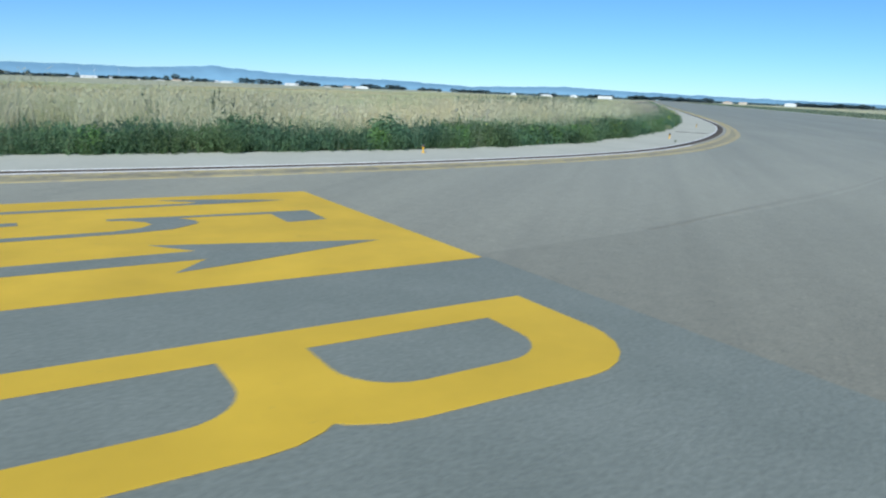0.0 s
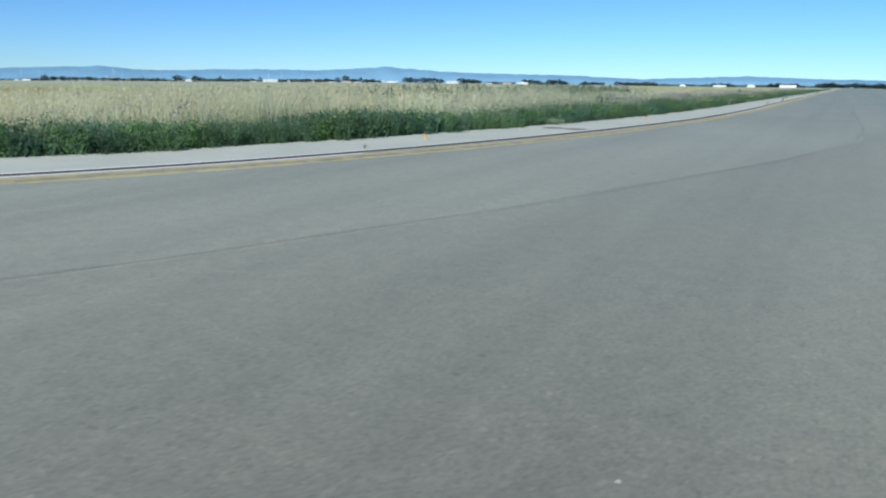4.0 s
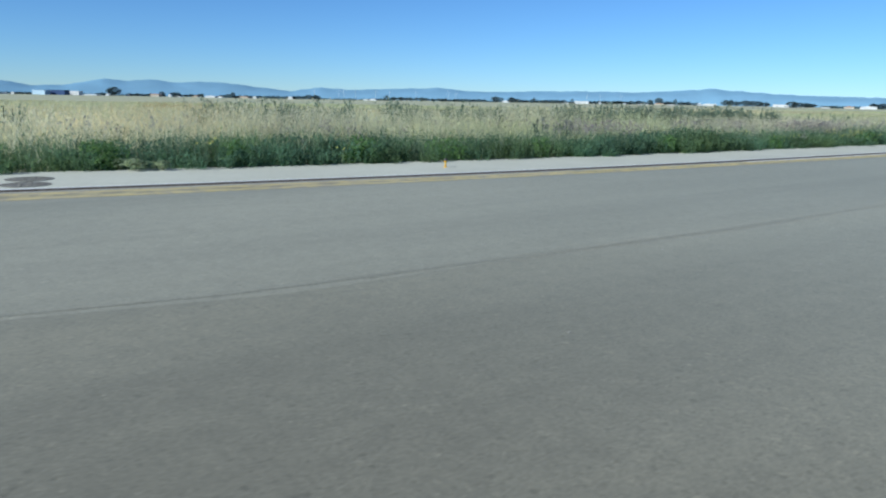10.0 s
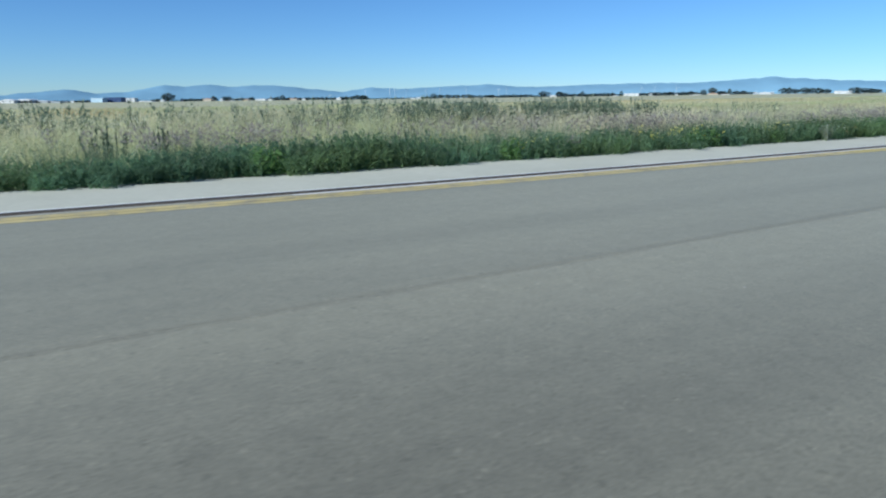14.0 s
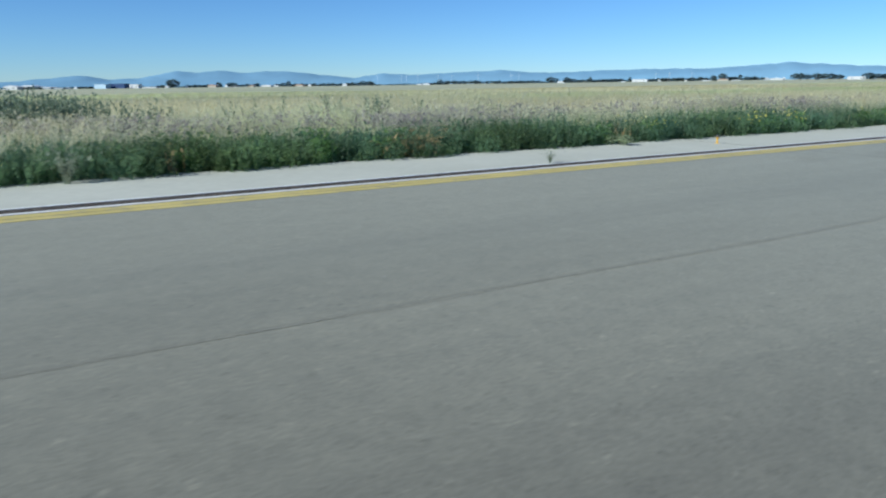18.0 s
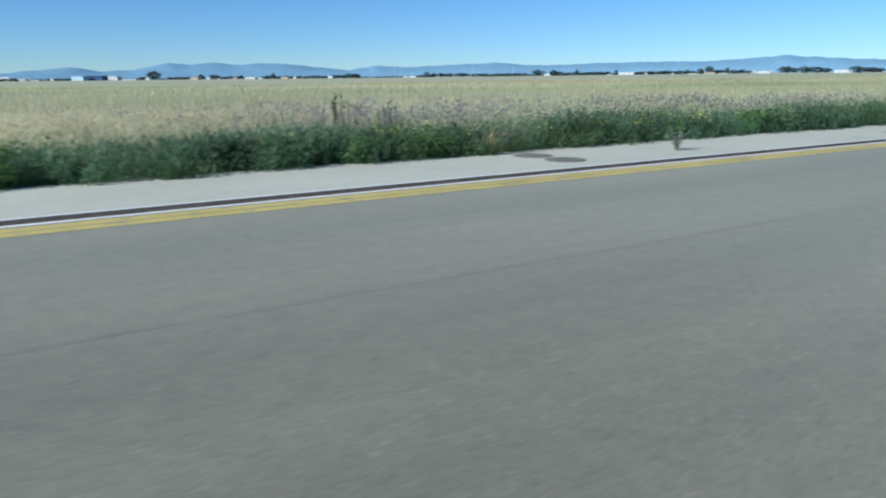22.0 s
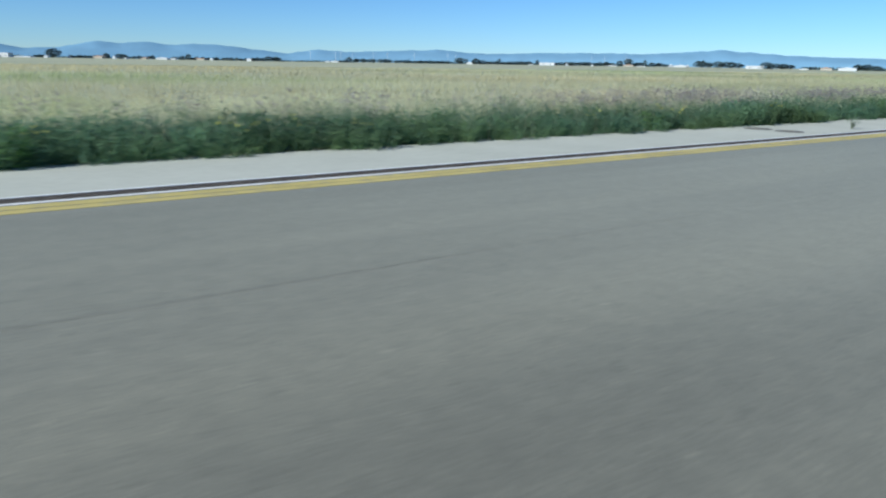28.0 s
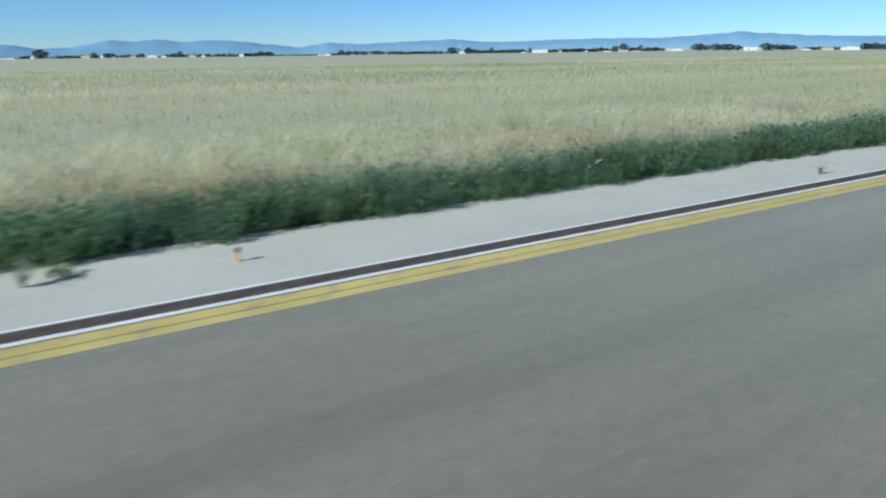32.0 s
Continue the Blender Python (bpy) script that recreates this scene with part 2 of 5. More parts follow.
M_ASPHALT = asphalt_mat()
M_FAINT = asphalt_mat("faint_seam", 0.98)
M_SEAM = asphalt_mat("tar_seam", 0.92)
for key, val in (("Sheen Weight", 0.18), ("Sheen Roughness", 0.42), ("Sheen Tint", (1.0, 0.97, 0.74, 1))):
    for seam in (M_SEAM, M_FAINT):
        seam.node_tree.nodes["Principled BSDF"].inputs[key].default_value = val
M_DARKPAINT = grainy("dark_sign_ground", (0.185, 0.202, 0.170), (0.228, 0.243, 0.205), 1.2, 40, 0.8, soft=0.7)
M_YELLOW = paint_mat("yellow_sign_paint", (0.68, 0.44, 0.035), (0.34, 0.25, 0.07), 0.30)
M_OLDLINE = paint_mat("old_line_paint", (0.56, 0.45, 0.20), (0.36, 0.31, 0.20), 0.46)
M_WIDELINE = paint_mat("wide_line_paint", (0.53, 0.43, 0.20), (0.37, 0.32, 0.22), 0.47)
M_PALEGAP = paint_mat("pale_worn_paint", (0.42, 0.36, 0.20), (0.27, 0.245, 0.165), 0.50)
M_WORNGAP = paint_mat("worn_yellow_between_lines", (0.36, 0.29, 0.11), (0.27, 0.235, 0.14), 0.45)
M_LINE = paint_mat("yellow_line_paint", (0.57, 0.455, 0.15), (0.36, 0.31, 0.18), 0.42)
M_CONCRETE = grainy("concrete", (0.455, 0.446, 0.362), (0.52, 0.508, 0.418), 0.5, 7, 0.95, 0.1, 0.02, soft=0.18)
M_WHITERIM = grainy("white_channel_rim", (0.72, 0.70, 0.65), (0.82, 0.80, 0.75), 1.5, 25, 0.8)
M_OLDRIM = grainy("worn_channel_rim", (0.34, 0.32, 0.26), (0.46, 0.43, 0.35), 1.5, 25, 0.9)
M_RIM = grainy("pale_channel_rim", (0.66, 0.625, 0.565), (0.78, 0.74, 0.68), 1.5, 25, 0.8)
M_GRATE = grainy("rusty_grate", (0.090, 0.074, 0.058), (0.148, 0.125, 0.10), 5, 40, 0.9, 0.1)
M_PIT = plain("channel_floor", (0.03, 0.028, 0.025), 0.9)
M_COVER = grainy("cast_iron_cover", (0.145, 0.135, 0.112), (0.225, 0.21, 0.175), 6, 40, 0.75, 0.3)
M_SOIL = grainy("dry_field_soil", (0.33, 0.345, 0.225), (0.47, 0.44, 0.295), 0.035, 3.0, 0.95, 0.1, 0.1, streak=(0.22, 1.0, 1.0), soft=0.3)
M_DRY = leafy("dry_grass", [(0.0, (0.665, 0.625, 0.42)), (0.4, (0.72, 0.68, 0.475)), (0.8, (0.775, 0.735, 0.53)), (0.93, (0.68, 0.68, 0.455)), (1.0, (0.57, 0.60, 0.385))], glow_through=0.6, patch=0.14, patch_mix=0.5, tint=(0.88, 0.95, 0.79), warm=(1.02, 0.94, 0.82))
M_FARDRY = leafy("far_dry_grass", [(0.0, (0.625, 0.58, 0.36)), (0.5, (0.65, 0.60, 0.375)), (1.0, (0.675, 0.62, 0.395))], glow_through=0.55, patch=0.06, patch_mix=0.5, tint=(0.80, 0.94, 0.76), warm=(1.01, 0.95, 0.85), streak=(0.3, 1.0, 1.0))
M_GREEN = leafy("weed_leaf", [(0.0, (0.135, 0.235, 0.142)), (0.5, (0.155, 0.265, 0.156)), (0.85, (0.178, 0.295, 0.166)), (1.0, (0.215, 0.325, 0.18))], patch=0.8, glow_through=0.62, patch_mix=0.8, tint=(1.15, 1.0, 0.76))
M_STALK = leafy("green_stalk", [(0.0, (0.18, 0.265, 0.16)), (0.6, (0.235, 0.31, 0.19)), (1.0, (0.37, 0.39, 0.25))], patch=0.4, glow_through=0.5)
M_BRIGHT = leafy("bright_leaf", [(0.0, (0.12, 0.225, 0.07)), (0.6, (0.16, 0.28, 0.085)), (1.0, (0.21, 0.33, 0.11))], patch=0.6, glow_through=0.5)
M_PURPLE = leafy("mauve_flower", [(0.0, (0.31, 0.27, 0.255)), (0.5, (0.405, 0.355, 0.325)), (1.0, (0.54, 0.49, 0.425))], patch=0.3, glow_through=0.5)
M_FLOWER = leafy("yellow_flower", [(0.0, (0.72, 0.64, 0.08)), (1.0, (0.80, 0.76, 0.25))], patch=1.0, patch_mix=0.1, glow_through=0.4)
M_THISTLE = leafy("thistle_leaf", [(0.0, (0.155, 0.215, 0.14)), (0.6, (0.225, 0.285, 0.19)), (1.0, (0.33, 0.375, 0.26))], patch=1.0, glow_through=0.5)
M_PALELEAF = leafy("pale_green_leaf", [(0.0, (0.27, 0.34, 0.18)), (1.0, (0.41, 0.46, 0.28))], patch=1.0, glow_through=0.55)
M_DARKSTEM = leafy("dark_thistle", [(0.0, (0.058, 0.092, 0.062)), (0.7, (0.085, 0.13, 0.088)), (1.0, (0.14, 0.185, 0.125))], patch=1.0, glow_through=0.3)
M_SPRIG = leafy("pale_sprig_leaf", [(0.0, (0.27, 0.32, 0.22)), (1.0, (0.45, 0.48, 0.35))], patch=1.0, glow_through=0.5)
M_ORANGE = leafy("dead_weed", [(0.0, (0.36, 0.24, 0.10)), (1.0, (0.58, 0.43, 0.22))], patch=1.0, glow_through=0.4)
# far leaves: pale blue of the distant air is mixed into their green
M_HAZE_CROWN = leafy("far_leaf_with_haze", [(0.0, (0.07, 0.113, 0.122)), (0.6, (0.092, 0.14, 0.142)), (1.0, (0.118, 0.166, 0.156))], patch=0.05, glow_through=0.0)
M_BARK = grainy("bark", (0.08, 0.06, 0.045), (0.14, 0.11, 0.08), 3, 20)
M_LAMP = plain("amber_plastic", (0.60, 0.34, 0.02), 0.4, 0.5)
M_LAMPDARK = plain("dark_lamp_cap", (0.05, 0.045, 0.04), 0.5, 0.5)
M_STONE = grainy("small_stone", (0.24, 0.23, 0.20), (0.42, 0.40, 0.36), 8, 60)
M_WHITE = plain("white_wall", (0.53, 0.53, 0.52), 0.7, var=0.1, scale=0.2)
M_GREYW = plain("grey_wall", (0.34, 0.36, 0.38), 0.7, scale=0.2)
M_BLUE = plain("dark_blue_cladding", (0.014, 0.042, 0.125), 0.5, scale=0.2)
M_LBLUE = plain("light_blue_cladding", (0.40, 0.52, 0.60), 0.5, scale=0.2)
M_TERRA = plain("ochre_wall", (0.40, 0.345, 0.28), 0.8, scale=0.2)
M_ROOF = plain("pale_metal_roof", (0.60, 0.62, 0.63), 0.5, scale=0.2)
M_TILE = plain("clay_tile_roof", (0.36, 0.22, 0.15), 0.8, scale=0.5)
M_GLASS = plain("dark_window", (0.06, 0.08, 0.10), 0.15, 0.6)
M_TURB = plain("white_turbine", (0.40, 0.48, 0.56), 0.5, var=0.03)
# the blue of distance haze is put into the hills' base colour
M_HILL = plain("hill_haze_in_colour", (0.185, 0.318, 0.425), 1.0, 0.0, var=0.07, scale=0.006)


# ---- mesh helpers ----
def link_bm(name, bm, material, parent=None, label=""):
    me = bpy.data.meshes.new(name)
    bm.to_mesh(me)
    bm.free()
    me.materials.append(material)
    ob = new(name, me)
    if parent:
        ob.parent = parent
    if label:
        tagged(ob, label)
    return ob


def part(name, bm, material, parent, label=""):
    return link_bm(name, bm, material, parent, label)


def empty(name, at, rz=0.0):
    e = new(name)
    e.matrix_basis = pose(at[0], at[1], at[2], 0, 0, rz)
    e.empty_display_size = 0.1
    return e


def arrays_to_object(name, verts, tris, material, kind="", label="", category="", smooth=False):
    me = bpy.data.meshes.new(name)
    nv, nt = len(verts), len(tris)
    me.vertices.add(nv)
    me.vertices.foreach_set("co", np.ascontiguousarray(verts, dtype=np.float32).ravel())
    me.loops.add(nt * 3)
    me.loops.foreach_set("vertex_index", np.ascontiguousarray(tris, dtype=np.int32).ravel())
    me.polygons.add(nt)
    me.polygons.foreach_set("loop_start", np.arange(0, nt * 3, 3, dtype=np.int32))
    me.polygons.foreach_set("loop_total", np.full(nt, 3, dtype=np.int32))
    me.update(calc_edges=True)
    me.materials.append(material)
    return tagged(new(name, me), label, category, "", kind)


def box(bm, x0, x1, y0, y1, z0, z1):
    vs = [bm.verts.new((x, y, z)) for z in (z0, z1) for y in (y0, y1) for x in (x0, x1)]
    for f in ((0, 2, 3, 1), (4, 5, 7, 6), (0, 1, 5, 4), (2, 6, 7, 3), (0, 4, 6, 2), (1, 3, 7, 5)):
        bm.faces.new([vs[i] for i in f])
    return vs


def ring(bm, r0, r1, z0, z1, n=12, at=(0, 0), cap0=False, cap1=True):
    a = [bm.verts.new((at[0] + r0 * math.cos(2 * math.pi * i / n), at[1] + r0 * math.sin(2 * math.pi * i / n), z0)) for i in range(n)]
    b = [bm.verts.new((at[0] + r1 * math.cos(2 * math.pi * i / n), at[1] + r1 * math.sin(2 * math.pi * i / n), z1)) for i in range(n)]
    for i in range(n):
        bm.faces.new((a[i], a[(i + 1) % n], b[(i + 1) % n], b[i]))
    if cap1:
        bm.faces.new(b)
    if cap0:
        bm.faces.new(a[::-1])


# ---- the edge of the taxiway: middle of the drain ----
BEND = [(20.0, 52.0), (40.0, 34.5), (52.0, 24.0), (60.0, 16.95), (64.0, 13.43), (67.0, 10.78), (70.0, 8.44), (73.5, 6.22), (77.0, 4.61), (81.0, 3.47), (85.0, 2.65), (89.0, 2.01), (93.0, 1.52), (98.0, 1.07), (104.0, 0.80), (110.0, 0.68), (118.0, 0.62), (130.0, 0.7), (160.0, 0.7)]


def spline_y(x):
    if x >= 130:
        return 0.70
    for i in range(len(BEND) - 1):
        if BEND[i][0] <= x <= BEND[i + 1][0]:
            break
    def slope(k):
        k0, k1 = max(k - 1, 0), min(k + 1, len(BEND) - 1)
        return (BEND[k1][1] - BEND[k0][1]) / (BEND[k1][0] - BEND[k0][0])
    (xa, ya), (xb, yb) = BEND[i], BEND[i + 1]
    h = xb - xa
    u = (x - xa) / h
    return (ya * (1 + 2 * u) * (1 - u) ** 2 + slope(i) * h * u * (1 - u) ** 2 + yb * u * u * (3 - 2 * u) + slope(i + 1) * h * u * u * (u - 1))


EDGE = []          # x, y, unit normal pointing to the grass
_x = 20.0
while _x < 1500:
    y0, y1 = spline_y(_x - 0.05 if _x > 20.1 else _x), spline_y(_x + 0.05)
    s = (y1 - y0) / (0.1 if _x > 20.1 else 0.05)
    k = math.hypot(1, s)
    EDGE.append((_x, spline_y(_x), -s / k, 1 / k))
    _x += 0.6 if _x < 115 else (2.0 if _x < 320 else 20.0)
GX = np.array([e[0] for e in EDGE])
GY = np.array([e[1] for e in EDGE])
GNX = np.array([e[2] for e in EDGE])
GNY = np.array([e[3] for e in EDGE])


def edge_at(x):
    """Place and normal of the drain's middle at x, for numbers and arrays."""
    return np.interp(x, GX, GY), np.interp(x, GX, GNX), np.interp(x, GX, GNY)


def off(x, d):
    y, nx, ny = edge_at(x)
    return float(x + d * nx), float(y + d * ny)


def strip(name, d0, d1, z0, z1, material, x_from=20.0, x_to=1500.0, wob=0.0, parent=None, drift=0.0, hold=False):
    """A band along the edge, from offset d0 to d1 of the drain's middle, with a thickness."""
    rng = random.Random(hash_name(name))
    bm = bmesh.new()
    rows = []
    for x, y, nx, ny in EDGE:
        if x_from <= x <= x_to:
            k = drift * float(np.interp(x, [64.0, 72.0, 88.0, 98.0], [1.0, 0.6, 0.6, 0.0]))
            a, b = d0 + k + rng.uniform(-wob, wob), d1 + (0 if hold else k) + rng.uniform(-wob, wob)
            rows.append([bm.verts.new((x + d * nx, y + d * ny, z)) for d, z in ((a, z0), (a, z1), (b, z1), (b, z0))])
    for p, q in zip(rows, rows[1:]):
        for i in range(3):
            bm.faces.new((p[i], q[i], q[i + 1], p[i + 1]))
    bm.faces.new(rows[0])
    bm.faces.new(rows[-1][::-1])
    bmesh.ops.recalc_face_normals(bm, faces=bm.faces[:])
    return link_bm(name, bm, material, parent)


def hash_name(s):
    return sum(ord(c) * (i + 1) for i, c in enumerate(s))


# ---- ground ----
FALL_AZ, FALL_Z = [-180, -60, 0, 25, 40, 55, 100, 180], [-2.0, -4.5, -4.6, -4.4, -2.2, -0.2, 0.0, -1.0]


def ground_height(x, y):
    """Flat by the taxiway; the plain falls slightly towards the north. For numbers and arrays."""
    az = np.degrees(np.arctan2(x - 130.0, y + 0.001))
    d = np.hypot(x - 130.0, y)
    return -0.06 + np.interp(az, FALL_AZ, FALL_Z) * np.clip(d - 60.0, 0, 5000) / 1200.0 * np.where(y > 15, 1.0, np.clip(y / 15, 0, 1))


def build_ground():
    bm = bmesh.new()
    xs = [-4700, -2500, -1000, -300, -50, 20, 60, 100, 130, 160, 200, 260, 320, 400, 550, 750, 1000, 1400, 2000, 3200, 4900]
    ys = [-4700, -2000, -800, -200, -60, -30, 0, 15, 30, 45, 60, 80, 100, 130, 200, 300, 400, 600, 800, 1100, 1500, 2600, 4800]
    g = [[bm.verts.new((x, y, float(ground_height(x, y)))) for x in xs] for y in ys]
    for j in range(len(ys) - 1):
        for i in range(len(xs) - 1):
            bm.faces.new((g[j][i], g[j][i + 1], g[j + 1][i + 1], g[j + 1][i]))
    for f in bm.faces:
        f.smooth = True
    ob = link_bm("ground", bm, M_SOIL)
    tagged(ob, "flat dry airfield ground reaching to the horizon", "ground", kind="structure")


build_ground()


def build_taxiway():
    """Asphalt from the inner edge of the drain to the far verge."""
    bm = bmesh.new()
    top, low = [], []
    for x, y, nx, ny in EDGE:
        d = -0.24
        top.append(bm.verts.new((x + d * nx, y + d * ny, 0)))
        low.append(bm.verts.new((x, -23.0 - 0.006 * max(0, x - 100), 0)))
    west = [bm.verts.new((-150, 140, 0)), bm.verts.new((-150, -23, 0))]
    bm.faces.new((west[1], low[0], top[0], west[0]))
    for i in range(len(top) - 1):
        bm.faces.new((low[i], low[i + 1], top[i + 1], top[i]))
    bmesh.ops.recalc_face_normals(bm, faces=bm.faces[:])
    r = bmesh.ops.extrude_face_region(bm, geom=bm.faces[:])
    bmesh.ops.translate(bm, vec=(0, 0, -0.12), verts=[v for v in r["geom"] if isinstance(v, bmesh.types.BMVert)])
    bmesh.ops.recalc_face_normals(bm, faces=bm.faces[:])
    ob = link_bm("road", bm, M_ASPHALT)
    tagged(ob, "weathered grey asphalt taxiway with fine aggregate", "road", kind="structure")


build_taxiway()
tagged(strip("pavement", 0.20, 2.45, -0.15, 0.006, M_CONCRETE), "pale concrete shoulder beside the drain", "pavement", kind="structure")
bm = bmesh.new()      # narrow shoulder on the far side of the taxiway
vs = [[bm.verts.new((x, -22.9 - dy - 0.006 * max(0, x - 100), z)) for dy, z in ((0, -0.1), (0, 0.006), (1.6, 0.006), (1.6, -0.1))] for x in (-150, 20, 100, 200, 400, 800, 1500)]
for p, q in zip(vs, vs[1:]):
    for i in range(3):
        bm.faces.new((p[i], q[i], q[i + 1], p[i + 1]))
bmesh.ops.recalc_face_normals(bm, faces=bm.faces[:])
tagged(link_bm("pavement", bm, M_CONCRETE), "narrow pale shoulder on the taxiway's far side", "pavement", kind="structure")
drain = tagged(empty("drain_channel", (100, 0.7, 0)), "long drain channel with rusty grating and pale rims", "drain", kind="structure")
drain.matrix_basis = Matrix()
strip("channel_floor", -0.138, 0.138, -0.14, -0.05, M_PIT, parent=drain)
strip("rim", -0.235, -0.142, -0.12, 0.004, M_RIM, 20.0, 80.1, parent=drain)
strip("rim", -0.235, -0.142, -0.12, 0.004, M_OLDRIM, 79.9, 104.1, parent=drain)
strip("rim", -0.235, -0.142, -0.12, 0.004, M_RIM, 103.9, 1500.0, parent=drain)
strip("rim", 0.142, 0.198, -0.12, 0.009, M_WHITERIM, parent=drain)
tagged(strip("edge_line", -0.71, -0.53, -0.002, 0.004, M_WIDELINE, 20.0, 98.01, 0.012, drift=-0.42), "pale yellow edge line worn in patches", "edge line", "edge lines", "structure")
tagged(strip("edge_line", -0.49, -0.30, -0.002, 0.004, M_WIDELINE, 20.0, 98.01, 0.012), "pale yellow edge line worn in patches", "edge line", "edge lines", "structure")
tagged(strip("worn_line_gap", -0.53, -0.49, -0.002, 0.003, M_PALEGAP, 20.0, 98.01, drift=-0.42, hold=True), "pale worn paint between the lines of the bend", "worn paint", kind="structure")
tagged(strip("worn_line_gap", -0.535, -0.495, -0.002, 0.003, M_WORNGAP, 97.99, 1500.0), "worn olive paint between the two edge lines", "worn paint", kind="structure")
tagged(strip("edge_line", -0.71, -0.55, -0.002, 0.004, M_OLDLINE, 97.99, 117.5, 0.006), "faded yellow taxiway edge line round the bend", "edge line", "edge lines", "structure")
tagged(strip("edge_line", -0.71, -0.535, -0.002, 0.004, M_LINE, 117.3, 1500.0, 0.004), "worn yellow taxiway edge line on asphalt", "edge line", "edge lines", "structure")
tagged(strip("edge_line", -0.495, -0.285, -0.002, 0.004, M_OLDLINE, 97.99, 117.5, 0.006), "faded yellow taxiway edge line round the bend", "edge line", "edge lines", "structure")
tagged(strip("edge_line", -0.495, -0.285, -0.002, 0.004, M_LINE, 117.3, 1500.0, 0.004), "worn yellow taxiway edge line on asphalt", "edge line", "edge lines", "structure")


# ---- paving joints ----
def joint(pts, width, material):
    """A closed joint: an uneven dark band with a fainter one of bitumen round it."""
    rng = random.Random(len(pts) * 7 + int(pts[0][0]))
    bands = ((width * 2.4, 0.001, M_FAINT), (width * 0.8, 0.002, material)) if material is M_SEAM else ((width, 0.001, material),)
    for wide, z, mat in bands:
        bm = bmesh.new()
        rows = []
        w = 1.0
        for (xa, ya), (xb, yb) in zip(pts, pts[1:]):
            k = math.hypot(xb - xa, yb - ya)
            n = max(2, int(k / 0.3))
            px, py = -(yb - ya) / k, (xb - xa) / k
            for i in range(n):
                u = i / n
                w = min(1.5, max(0.45, w + rng.uniform(-0.3, 0.3)))
                j = rng.uniform(-0.006, 0.006)
                x, y = xa + (xb - xa) * u + px * j, ya + (yb - ya) * u + py * j
                h = wide * w * 0.5
                rows.append((bm.verts.new((x - px * h, y - py * h, z)), bm.verts.new((x + px * h, y + py * h, z))))
        for p, q in zip(rows, rows[1:]):
            bm.faces.new((p[0], q[0], q[1], p[1]))
        tagged(link_bm("trim", bm, mat), "soft dark paving joint across the asphalt", "paving joint", "paving joints", "structure")


joint([(64.2, 4.85), (66.5, 3.55), (68.2, 2.55), (70.05, 1.5), (72.8, 0.2), (76, -1.0), (80.9, -2.45), (82.0, -2.78), (83.3, -3.18), (85.7, -3.62), (89.7, -4.35), (95, -4.6), (100, -4.6), (112, -4.45), (126, -4.6), (133.0, -4.5)], 0.05, M_SEAM)
joint([(133.08, -0.06), (133.0, -1.3), (132.97, -2.5), (133.02, -3.9), (132.95, -4.55)], 0.055, M_SEAM)
joint([(133.2, -3.32), (134.4, -3.25), (140, -3.2), (147.5, -3.05), (165, -3.05), (184, -3.2), (222, -3.3), (246, -3.15)], 0.04, M_FAINT)

# a joint across the concrete where the paving changes
bm = bmesh.new()
box(bm, 133.06, 133.075, 0.91, 2.95, 0.001, 0.0085)
tagged(link_bm("trim", bm, M_SEAM), "thin dark joint across the concrete shoulder", "paving joint", "paving joints", "structure")


# ---- painted sign on the asphalt ----
SIGN = pose(62.17, 6.18, 0, 0, 0, 138.49) @ Matrix.Diagonal((0.995, 0.995, 1, 1))    # local x along the rows, local -y across them


def sheet(name, polys, z, material, label, thick=0.002):
    """Flat paint from outlines in the sign's own plane (u along, v across)."""
    bm = bmesh.new()
    for poly in polys:
        vs = [bm.verts.new((u, -v, z)) for u, v in poly]
        f = bm.faces.new(vs)
        f.normal_update()
        if f.normal.z < 0:
            f.normal_flip()
    bmesh.ops.triangulate(bm, faces=bm.faces[:])
    r = bmesh.ops.extrude_face_region(bm, geom=bm.faces[:])
    bmesh.ops.translate(bm, vec=(0, 0, -thick), verts=[q for q in r["geom"] if isinstance(q, bmesh.types.BMVert)])
    bmesh.ops.recalc_face_normals(bm, faces=bm.faces[:])
    ob = link_bm(name, bm, material)
    ob.matrix_basis = SIGN
    return ob


def arc(cu, cv, ru, rv, a0, a1, n=10):
    return [(cu + ru * math.cos(radians(a0 + (a1 - a0) * i / n)), cv + rv * math.sin(radians(a0 + (a1 - a0) * i / n))) for i in range(n + 1)]


